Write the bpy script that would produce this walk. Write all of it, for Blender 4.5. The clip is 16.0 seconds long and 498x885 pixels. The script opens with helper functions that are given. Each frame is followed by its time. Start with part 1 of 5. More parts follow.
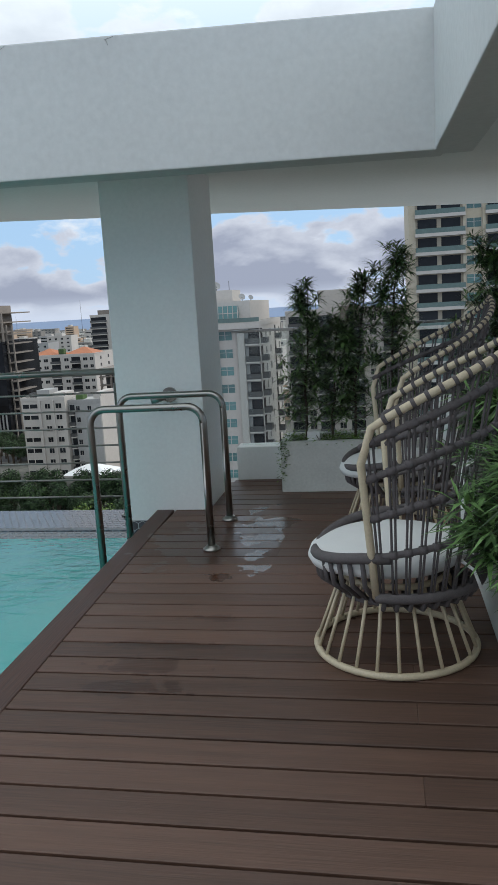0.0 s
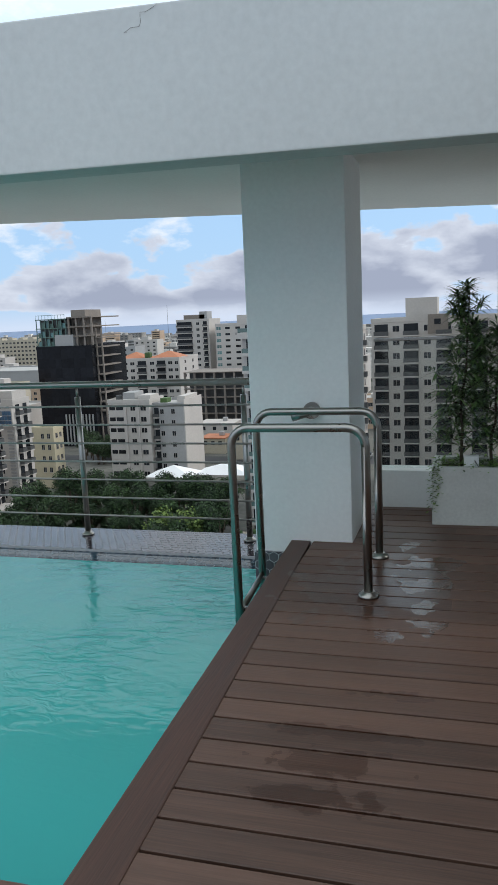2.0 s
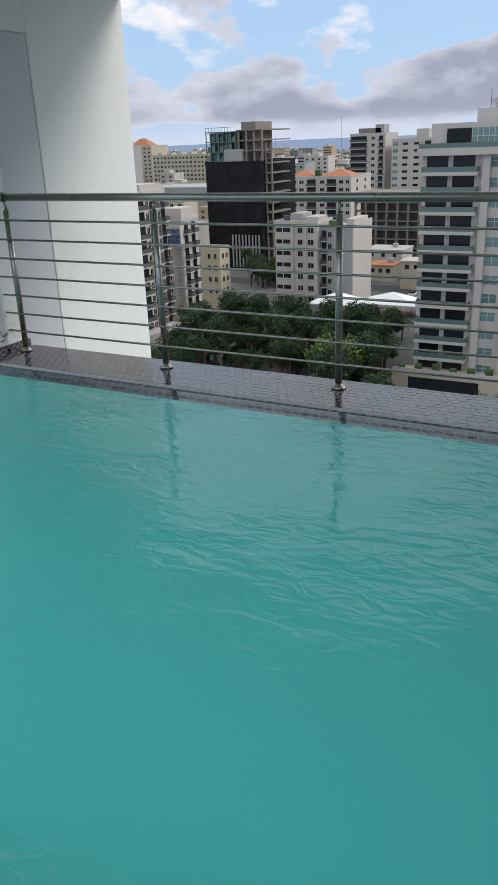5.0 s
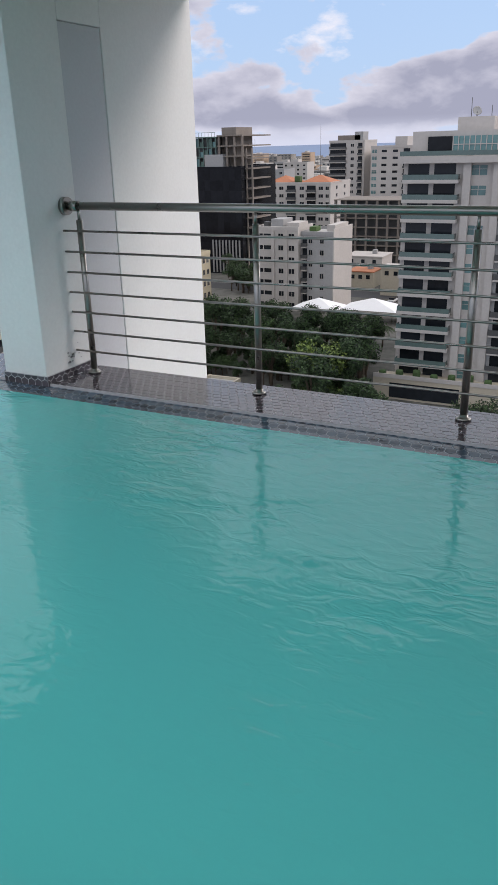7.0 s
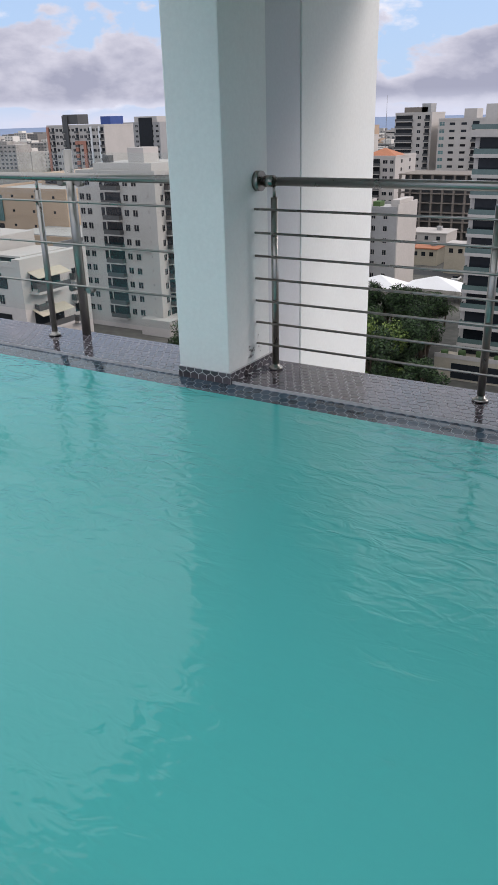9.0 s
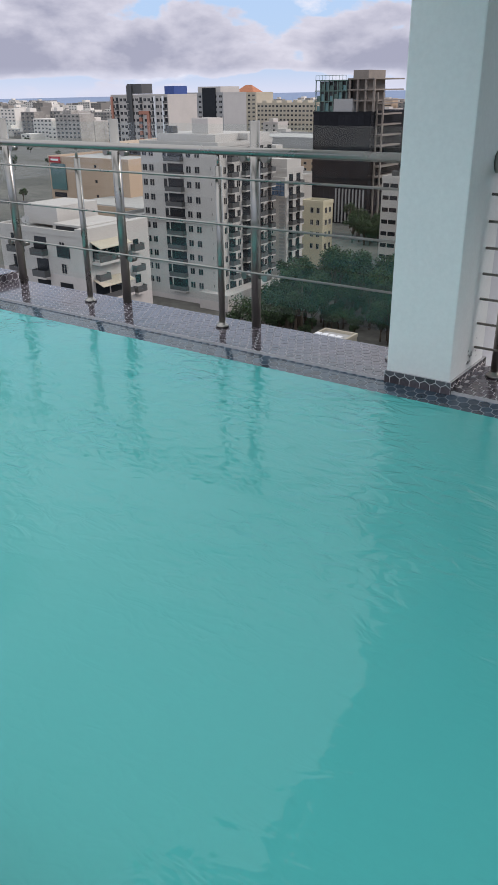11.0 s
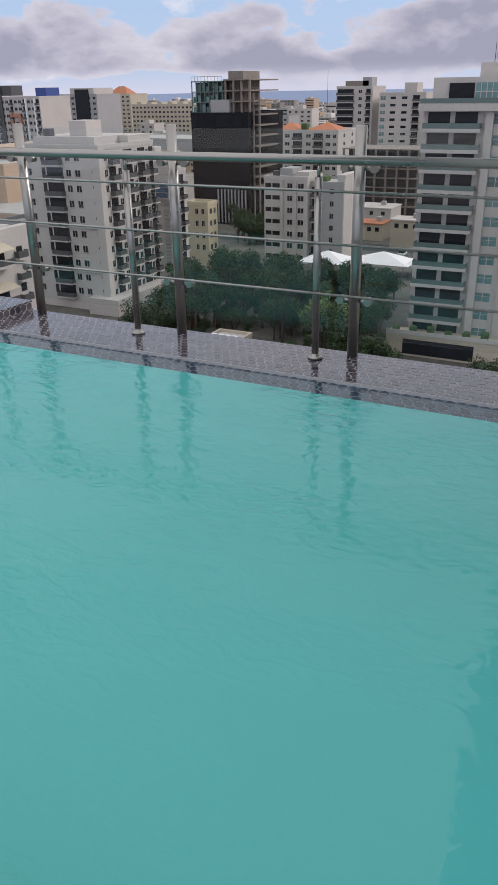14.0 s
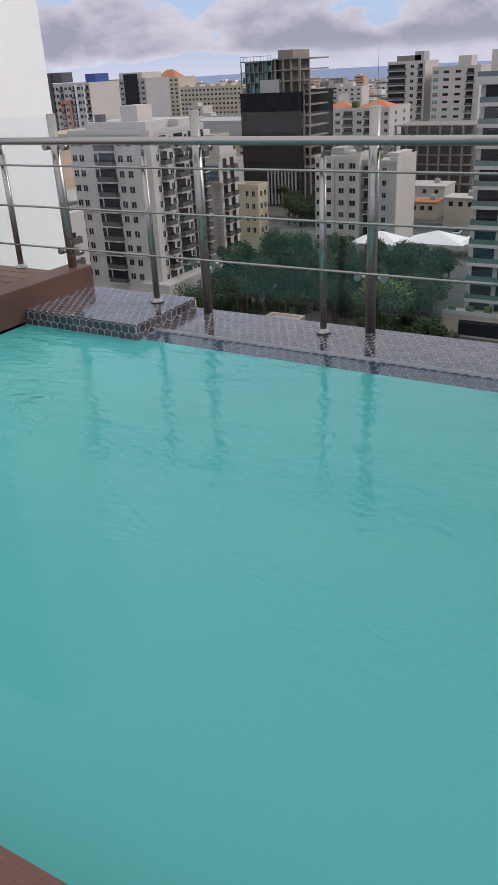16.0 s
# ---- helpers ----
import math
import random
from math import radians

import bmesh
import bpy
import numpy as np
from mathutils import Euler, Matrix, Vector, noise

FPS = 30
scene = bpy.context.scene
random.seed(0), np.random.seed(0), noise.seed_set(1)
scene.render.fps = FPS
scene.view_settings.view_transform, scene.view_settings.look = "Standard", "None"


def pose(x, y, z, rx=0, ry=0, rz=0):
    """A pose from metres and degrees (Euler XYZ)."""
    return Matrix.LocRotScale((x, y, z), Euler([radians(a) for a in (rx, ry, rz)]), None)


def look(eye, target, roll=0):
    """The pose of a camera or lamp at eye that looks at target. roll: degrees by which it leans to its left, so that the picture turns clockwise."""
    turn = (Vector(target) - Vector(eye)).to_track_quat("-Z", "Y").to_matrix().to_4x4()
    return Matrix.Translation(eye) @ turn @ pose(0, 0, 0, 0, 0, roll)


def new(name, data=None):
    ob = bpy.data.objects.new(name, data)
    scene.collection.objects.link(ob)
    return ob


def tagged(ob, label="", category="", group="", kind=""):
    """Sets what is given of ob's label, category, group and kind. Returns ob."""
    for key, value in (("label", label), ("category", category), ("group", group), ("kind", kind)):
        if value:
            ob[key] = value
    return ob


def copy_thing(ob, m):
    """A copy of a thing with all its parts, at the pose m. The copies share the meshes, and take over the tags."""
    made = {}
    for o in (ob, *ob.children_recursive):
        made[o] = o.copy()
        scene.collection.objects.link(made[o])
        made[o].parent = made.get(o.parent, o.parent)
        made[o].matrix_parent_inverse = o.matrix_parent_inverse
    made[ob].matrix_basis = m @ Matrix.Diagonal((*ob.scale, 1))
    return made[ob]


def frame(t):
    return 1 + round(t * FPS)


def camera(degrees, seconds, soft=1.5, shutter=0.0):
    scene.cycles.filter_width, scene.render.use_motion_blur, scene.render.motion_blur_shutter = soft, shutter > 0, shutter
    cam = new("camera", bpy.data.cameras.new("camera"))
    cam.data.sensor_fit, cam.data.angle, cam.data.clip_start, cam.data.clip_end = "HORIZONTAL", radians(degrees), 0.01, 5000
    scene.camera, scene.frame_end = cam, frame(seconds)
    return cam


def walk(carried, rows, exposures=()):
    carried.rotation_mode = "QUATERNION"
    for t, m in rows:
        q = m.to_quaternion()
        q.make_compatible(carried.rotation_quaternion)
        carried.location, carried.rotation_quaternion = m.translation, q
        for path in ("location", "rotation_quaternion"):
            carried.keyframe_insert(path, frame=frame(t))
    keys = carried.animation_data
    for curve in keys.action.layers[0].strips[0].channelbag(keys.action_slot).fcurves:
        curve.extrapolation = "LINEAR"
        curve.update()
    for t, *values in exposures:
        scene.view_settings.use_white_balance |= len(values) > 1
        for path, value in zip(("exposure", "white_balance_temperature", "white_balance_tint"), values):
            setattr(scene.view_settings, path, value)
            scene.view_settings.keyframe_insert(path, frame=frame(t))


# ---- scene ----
cam = camera(36.1, 16.0, soft=0.7)
PATH = [
    (0, (1.561, -4.961, 1.348), (1.209, -3.023, 0.998), -3.4),
    (0.5, (1.446, -4.853, 1.338), (1.192, -2.899, 0.993), -3.8),
    (1, (1.39, -4.643, 1.348), (1.012, -2.706, 1.022), -3.4),
    (1.5, (1.261, -4.516, 1.341), (0.776, -2.603, 1.019), -3.0),
    (2, (1.04, -4.423, 1.355), (0.485, -2.529, 1.032), -2.6),
    (2.5, (0.891, -4.281, 1.339), (0.211, -2.432, 0.995), -2.1),
    (3, (0.76, -4.073, 1.351), (-0.046, -2.29, 0.939), -1.3),
    (3.5, (0.609, -3.975, 1.326), (-0.241, -2.242, 0.803), -0.8),
    (4, (0.416, -3.91, 1.303), (-0.419, -2.207, 0.666), -1.4),
    (4.5, (0.194, -3.759, 1.264), (-0.68, -2.111, 0.545), -1.6),
    (4.7, (0.102, -3.652, 1.246), (-0.802, -2.028, 0.507), -2.3),
    (6.8, (-0.862, -3.565, 1.275), (-1.732, -1.917, 0.55), -1.7),
    (7, (-0.959, -3.559, 1.274), (-1.815, -1.904, 0.546), -1.6),
    (7.5, (-1.235, -3.608, 1.275), (-2.099, -1.961, 0.541), -1.8),
    (8, (-1.495, -3.558, 1.268), (-2.414, -1.946, 0.523), -2.2),
    (8.5, (-1.784, -3.453, 1.271), (-2.733, -1.867, 0.507), -1.7),
    (9, (-2.049, -3.459, 1.267), (-3.014, -1.892, 0.484), -1.4),
    (9.5, (-2.324, -3.467, 1.27), (-3.325, -1.922, 0.488), -1.4),
    (10.1, (-2.638, -3.411, 1.272), (-3.673, -1.891, 0.486), -1.1),
    (12.3, (-3.777, -3.593, 1.259), (-4.839, -2.175, 0.33), -1.2),
    (12.5, (-3.876, -3.597, 1.258), (-4.909, -2.164, 0.32), -1.2),
    (13, (-4.143, -3.592, 1.245), (-5.131, -2.131, 0.303), -1.3),
    (13.5, (-4.403, -3.533, 1.267), (-5.34, -2.015, 0.364), -1.3),
    (14, (-4.59, -3.538, 1.279), (-5.42, -1.924, 0.439), -1.0),
    (14.5, (-4.782, -3.601, 1.343), (-5.509, -1.916, 0.548), -1.8),
    (15, (-5.035, -3.553, 1.31), (-5.756, -1.856, 0.535), -2.5),
    (15.5, (-5.293, -3.484, 1.315), (-6.079, -1.828, 0.514), -2.8),
    (16, (-5.567, -3.636, 1.301), (-6.502, -2.1, 0.426), -3.0),
]
walk(cam, [(t, look(eye, target, roll)) for t, eye, target, roll in PATH],
     exposures=((0.0, 0.02, 6500, 9), (1.5, 0.18, 6450, 9), (2.5, -0.06, 6450, 9), (3.5, -0.25, 6450, 9), (4.0, -0.06, 6450, 10), (4.5, 0.03, 6550, 11), (7.2, 0.06, 6800, 19), (8.3, 0.06, 6800, 19), (10.0, 0.1, 6800, 19), (12.5, -0.02, 6850, 19), (13.5, -0.04, 6900, 20), (15.0, -0.1, 6950, 23), (16.0, -0.1, 6900, 22)))


# ---- light ----
SUN = Vector((0.72, 0.45, 0.52)).normalized()
sun_data = bpy.data.lights.new("sun", "SUN")
sun_data.energy, sun_data.angle, sun_data.color = 1.6, radians(24), (1.0, 0.96, 0.92)
sun = new("sun", sun_data)
sun.matrix_world = look(SUN * 60, (0, 0, 0))

world = bpy.data.worlds.new("sky")
scene.world = world
world.use_nodes = True
wn, wl = world.node_tree.nodes, world.node_tree.links
wn.clear()


def wnode(kind, **kw):
    n = wn.new(kind)
    for k, v in kw.items():
        n.inputs[k].default_value = v
    return n


wout = wnode("ShaderNodeOutputWorld")
wbg = wnode("ShaderNodeBackground", Strength=0.117)
sky = wn.new("ShaderNodeTexSky")
sky.sky_type, sky.sun_disc = "NISHITA", False
sky.sun_elevation = math.asin(SUN.z)
sky.sun_rotation = math.atan2(SUN.x, SUN.y)
sky.air_density, sky.dust_density, sky.ozone_density = 1.0, 0.6, 1.5
wtc = wn.new("ShaderNodeTexCoord")
# two decks of cumulus, flattened towards the horizon
wmap = wn.new("ShaderNodeMapping")
wmap.inputs["Scale"].default_value = (1.0, 1.0, 2.1)
wl.new(wtc.outputs["Generated"], wmap.inputs["Vector"])
wn1 = wnode("ShaderNodeTexNoise", Scale=6.8, Detail=12.0, Roughness=0.5, Distortion=0.15)
wl.new(wmap.outputs["Vector"], wn1.inputs["Vector"])
wr1 = wn.new("ShaderNodeValToRGB")
wr1.color_ramp.elements[0].position, wr1.color_ramp.elements[1].position = 0.60, 0.634
# cloud banks lie low over the sea
wsep = wn.new("ShaderNodeSeparateXYZ")
wl.new(wtc.outputs["Generated"], wsep.inputs["Vector"])
wband = wn.new("ShaderNodeValToRGB")
for pos, v in ((0.012, -0.02), (0.022, 0.125), (0.05, 0.10), (0.085, 0.03), (0.125, -0.07), (0.3, -0.05), (0.6, 0.10)):
    el = wband.color_ramp.elements.new(pos)
    el.color = (v + 0.1, v + 0.1, v + 0.1, 1)
wband.color_ramp.elements[0].color = (0.1, 0.1, 0.1, 1)
wband.color_ramp.elements[-1].color = (0.2, 0.2, 0.2, 1)
wl.new(wsep.outputs["Z"], wband.inputs["Fac"])
wcov = wn.new("ShaderNodeMath")
wcov.operation = "ADD"
wl.new(wn1.outputs["Fac"], wcov.inputs[0])
wl.new(wband.outputs["Color"], wcov.inputs[1])
wl.new(wcov.outputs[0], wr1.inputs["Fac"])
wr2 = wn.new("ShaderNodeValToRGB")
wr2.color_ramp.elements[0].position, wr2.color_ramp.elements[1].position = 0.61, 0.77
wr2.color_ramp.elements[0].color = (5.5, 5.9, 6.8, 1)
wr2.color_ramp.elements[1].color = (3.0, 3.35, 4.35, 1)
wn3 = wnode("ShaderNodeTexNoise", Scale=17.0, Detail=8.0, Roughness=0.6)
wl.new(wmap.outputs["Vector"], wn3.inputs["Vector"])
wbody = wn.new("ShaderNodeMath")
wbody.operation = "MULTIPLY_ADD"
wbody.inputs[1].default_value = -0.2
wl.new(wn3.outputs["Fac"], wbody.inputs[0])
wl.new(wcov.outputs[0], wbody.inputs[2])
wlift = wn.new("ShaderNodeMath")
wlift.inputs[1].default_value = 0.10
wl.new(wbody.outputs[0], wlift.inputs[0])
wl.new(wlift.outputs[0], wr2.inputs["Fac"])
# pale haze low over the sea
wr3 = wn.new("ShaderNodeValToRGB")
wr3.color_ramp.elements[0].position, wr3.color_ramp.elements[1].position = 0.0, 0.026
wr3.color_ramp.elements[0].color, wr3.color_ramp.elements[1].color = (0.85, 0.85, 0.85, 1), (0, 0, 0, 1)
wl.new(wsep.outputs["Z"], wr3.inputs["Fac"])
wclear = wn.new("ShaderNodeMixRGB")
wclear.inputs["Fac"].default_value = 0.8
wclear.inputs["Color2"].default_value = (3.6, 5.6, 8.3, 1)
wl.new(sky.outputs["Color"], wclear.inputs["Color1"])
wmixc = wn.new("ShaderNodeMixRGB")
wl.new(wr1.outputs["Color"], wmixc.inputs["Fac"])
# sunlit white cloud further back
wn2 = wnode("ShaderNodeTexNoise", Scale=9.0, Detail=10.0, Roughness=0.55)
wl.new(wmap.outputs["Vector"], wn2.inputs["Vector"])
wr5 = wn.new("ShaderNodeValToRGB")
wr5.color_ramp.elements[0].position, wr5.color_ramp.elements[1].position = 0.56, 0.68
wl.new(wn2.outputs["Fac"], wr5.inputs["Fac"])
wback = wn.new("ShaderNodeMixRGB")
wback.inputs["Color2"].default_value = (7.6, 7.8, 8.2, 1)
wl.new(wr5.outputs["Color"], wback.inputs["Fac"])
wl.new(wclear.outputs["Color"], wback.inputs["Color1"])
wl.new(wback.outputs["Color"], wmixc.inputs["Color1"])
wl.new(wr2.outputs["Color"], wmixc.inputs["Color2"])
wmixh = wn.new("ShaderNodeMixRGB")
wmixh.inputs["Color2"].default_value = (5.5, 6.2, 7.5, 1)
wl.new(wr3.outputs["Color"], wmixh.inputs["Fac"])
wl.new(wmixc.outputs["Color"], wmixh.inputs["Color1"])
# brighter cloud overhead
wr4 = wn.new("ShaderNodeMapRange")
wr4.inputs["From Min"].default_value, wr4.inputs["From Max"].default_value = 0.17, 0.42
wr4.inputs["To Min"].default_value, wr4.inputs["To Max"].default_value = 0.0, 0.85
wl.new(wsep.outputs["Z"], wr4.inputs["Value"])
wover = wn.new("ShaderNodeMixRGB")
wover.inputs["Color2"].default_value = (9.2, 10.2, 10.8, 1)
wl.new(wr4.outputs["Result"], wover.inputs["Fac"])
wl.new(wmixh.outputs["Color"], wover.inputs["Color1"])
wl.new(wover.outputs["Color"], wbg.inputs["Color"])
wl.new(wbg.outputs["Background"], wout.inputs["Surface"])


# ---- materials ----
def material(name, colour, rough=0.6, metal=0.0, var=0.12, scale=3.0, fine=60.0, bump=0.15, dist=0.01, stretch=(1, 1, 1), rand=0.0, ior=1.5, coords="Position", tint=None, island=False):
    """Principled surface with a coarse and a fine noise on colour, roughness and relief."""
    m = bpy.data.materials.new(name)
    m.use_nodes = True
    n, l = m.node_tree.nodes, m.node_tree.links
    b = n["Principled BSDF"]
    b.inputs["Metallic"].default_value, b.inputs["IOR"].default_value = metal, ior
    if coords == "Position":
        src = n.new("ShaderNodeNewGeometry").outputs["Position"]
    else:
        src = n.new("ShaderNodeTexCoord").outputs["Object"]
    mp = n.new("ShaderNodeMapping")
    mp.inputs["Scale"].default_value = stretch
    l.new(src, mp.inputs["Vector"])
    a = n.new("ShaderNodeTexNoise")
    a.inputs["Scale"].default_value, a.inputs["Detail"].default_value = scale, 5
    f = n.new("ShaderNodeTexNoise")
    f.inputs["Scale"].default_value, f.inputs["Detail"].default_value = fine, 4
    l.new(mp.outputs["Vector"], a.inputs["Vector"])
    l.new(mp.outputs["Vector"], f.inputs["Vector"])
    add = n.new("ShaderNodeMath")
    add.operation = "MULTIPLY_ADD"
    add.inputs[1].default_value = 0.5
    l.new(f.outputs["Fac"], add.inputs[0])
    half = n.new("ShaderNodeMath")
    half.operation = "MULTIPLY"
    half.inputs[1].default_value = 0.5
    l.new(a.outputs["Fac"], half.inputs[0])
    l.new(half.outputs[0], add.inputs[2])
    val = add.outputs[0]
    if rand:
        info = n.new("ShaderNodeNewGeometry").outputs["Random Per Island"] if island else n.new("ShaderNodeObjectInfo").outputs["Random"]
        r = n.new("ShaderNodeMath")
        r.operation = "MULTIPLY_ADD"
        r.inputs[1].default_value = rand
        l.new(info, r.inputs[0])
        l.new(val, r.inputs[2])
        sub = n.new("ShaderNodeMath")
        sub.operation = "SUBTRACT"
        sub.inputs[1].default_value = rand / 2
        l.new(r.outputs[0], sub.inputs[0])
        val = sub.outputs[0]
    ramp = n.new("ShaderNodeValToRGB")
    e = ramp.color_ramp.elements
    e[0].position, e[1].position = 0.25, 0.75
    lo = [c * (1 - var) for c in colour]
    hi = [min(1, c * (1 + var)) for c in (tint or colour)]
    e[0].color, e[1].color = (*lo, 1), (*hi, 1)
    l.new(val, ramp.inputs["Fac"])
    l.new(ramp.outputs["Color"], b.inputs["Base Color"])
    rr = n.new("ShaderNodeMapRange")
    rr.inputs["To Min"].default_value, rr.inputs["To Max"].default_value = max(0.02, rough - 0.1), min(1, rough + 0.1)
    l.new(a.outputs["Fac"], rr.inputs["Value"])
    l.new(rr.outputs["Result"], b.inputs["Roughness"])
    if bump:
        bp = n.new("ShaderNodeBump")
        bp.inputs["Strength"].default_value, bp.inputs["Distance"].default_value = bump, dist
        l.new(val, bp.inputs["Height"])
        l.new(bp.outputs["Normal"], b.inputs["Normal"])
    return m


def glass(name, colour, rough=0.02, mix=0.75):
    m = bpy.data.materials.new(name)
    m.use_nodes = True
    n, l = m.node_tree.nodes, m.node_tree.links
    b = n["Principled BSDF"]
    b.inputs["Base Color"].default_value = (*colour, 1)
    b.inputs["Roughness"].default_value, b.inputs["IOR"].default_value = rough, 1.5
    b.inputs["Transmission Weight"].default_value = 1.0
    tr = n.new("ShaderNodeBsdfTransparent")
    tr.inputs["Color"].default_value = (*colour, 1)
    gl = n.new("ShaderNodeBsdfGlossy")
    gl.inputs["Roughness"].default_value = rough
    mx = n.new("ShaderNodeMixShader")
    mx.inputs[0].default_value = 0.035
    l.new(tr.outputs[0], mx.inputs[1])
    l.new(gl.outputs[0], mx.inputs[2])
    l.new(mx.outputs[0], n["Material Output"].inputs["Surface"])
    return m


M_PAINT = material("white_paint", (0.79, 0.80, 0.78), 0.75, var=0.06, scale=1.2, fine=45, bump=0.12, dist=0.006)
# fascia and side beam: a greyer white than the other walls
M_FASCIA = material("weathered_white_paint", (0.63, 0.64, 0.63), 0.8, var=0.10, scale=0.9, fine=30, bump=0.15, dist=0.006)
M_RECESS_SHADE = material("grey_paint", (0.60, 0.61, 0.63), 0.75, var=0.06, scale=1.5, fine=45, bump=0.1, dist=0.006)
M_PLANTER = material("planter_paint", (0.62, 0.62, 0.58), 0.8, var=0.14, scale=4, fine=60, bump=0.25, dist=0.006)
M_STEEL = material("brushed_steel", (0.35, 0.335, 0.31), 0.30, metal=1.0, var=0.08, scale=6, fine=150, bump=0.02, dist=0.002)
M_GROUT = material("pale_grout", (0.46, 0.45, 0.46), 0.8, var=0.15, scale=8, fine=90)
M_TILE = material("dark_glazed_tile", (0.075, 0.064, 0.074), 0.11, var=0.35, scale=10, fine=80, bump=0.03, dist=0.002, rand=0.5, ior=1.6)
M_TILE_S = material("dark_glazed_tile_joined", (0.075, 0.064, 0.074), 0.11, var=0.35, scale=10, fine=80, bump=0.03, dist=0.002, rand=0.5, ior=1.6, island=True)
# blue in this tile and grout is the tint of water over them
M_TILE_W = material("wet_blue_tile", (0.035, 0.06, 0.085), 0.06, var=0.35, scale=10, fine=80, bump=0.03, dist=0.002, rand=0.5, ior=1.6, island=True)
M_WETGROUT = material("wet_grout", (0.20, 0.24, 0.27), 0.2, var=0.2, scale=8, fine=90)
M_BASIN = material("pool_plaster", (0.10, 0.52, 0.52), 0.7, var=0.05, scale=1, fine=30)
M_CREAM = material("cream_lacquered_cane", (0.60, 0.50, 0.35), 0.45, var=0.18, scale=20, fine=150, bump=0.1, dist=0.002)
M_ROPE = material("grey_rope", (0.115, 0.10, 0.10), 0.85, var=0.3, scale=40, fine=260, bump=0.6, dist=0.004)
M_CUSHION = material("white_cushion_cloth", (0.74, 0.73, 0.71), 0.9, var=0.06, scale=9, fine=400, bump=0.3, dist=0.003)
M_LEAF = material("bush_leaf", (0.045, 0.095, 0.032), 0.5, var=0.5, scale=6, fine=40, bump=0.0, rand=0.6, tint=(0.11, 0.20, 0.06), island=True)
M_COVER = material("ground_cover_leaf", (0.07, 0.14, 0.025), 0.6, var=0.5, scale=20, fine=60, bump=0.0, rand=0.6, tint=(0.15, 0.25, 0.05), island=True)
M_STEM = material("bush_stem", (0.06, 0.045, 0.03), 0.8, var=0.3, scale=30, fine=100)
M_SOIL = material("planter_soil", (0.05, 0.035, 0.025), 0.95, var=0.4, scale=20, fine=90, bump=0.5)
M_GLASS = glass("balustrade_glass", (0.95, 0.975, 0.97))
M_TREE = material("tree_leaf", (0.015, 0.032, 0.012), 0.8, var=0.5, scale=0.4, fine=3, bump=0.0, rand=0.7, tint=(0.032, 0.062, 0.02), island=True)
M_TREE_LIGHT = material("light_tree_leaf", (0.08, 0.14, 0.03), 0.7, var=0.4, scale=0.4, fine=3, bump=0.0, rand=0.7, tint=(0.16, 0.22, 0.05), island=True)
M_TREE_MID = material("green_tree_leaf", (0.022, 0.045, 0.014), 0.7, var=0.5, scale=0.4, fine=3, bump=0.0, rand=0.7, tint=(0.045, 0.085, 0.024), island=True)
M_TRUNK = material("bark", (0.09, 0.065, 0.045), 0.9, var=0.3, scale=2, fine=9)
M_GROUND = material("city_ground", (0.05, 0.055, 0.045), 0.95, var=0.5, scale=0.03, fine=0.4, bump=0.0, tint=(0.12, 0.115, 0.10))
M_ROAD = material("asphalt", (0.05, 0.05, 0.052), 0.9, var=0.3, scale=0.2, fine=3, bump=0.0)
M_FAR = material("far_city_wall", (0.28, 0.26, 0.24), 0.9, var=0.25, scale=0.05, fine=0.5, bump=0.0, rand=0.9, tint=(0.54, 0.51, 0.47), island=True)
M_FARWIN = material("far_city_window", (0.06, 0.065, 0.07), 0.5, var=0.3, scale=0.05, fine=0.5, bump=0.0)
M_SEA = material("sea", (0.15, 0.21, 0.33), 0.75, var=0.15, scale=0.004, fine=0.05, bump=0.0)


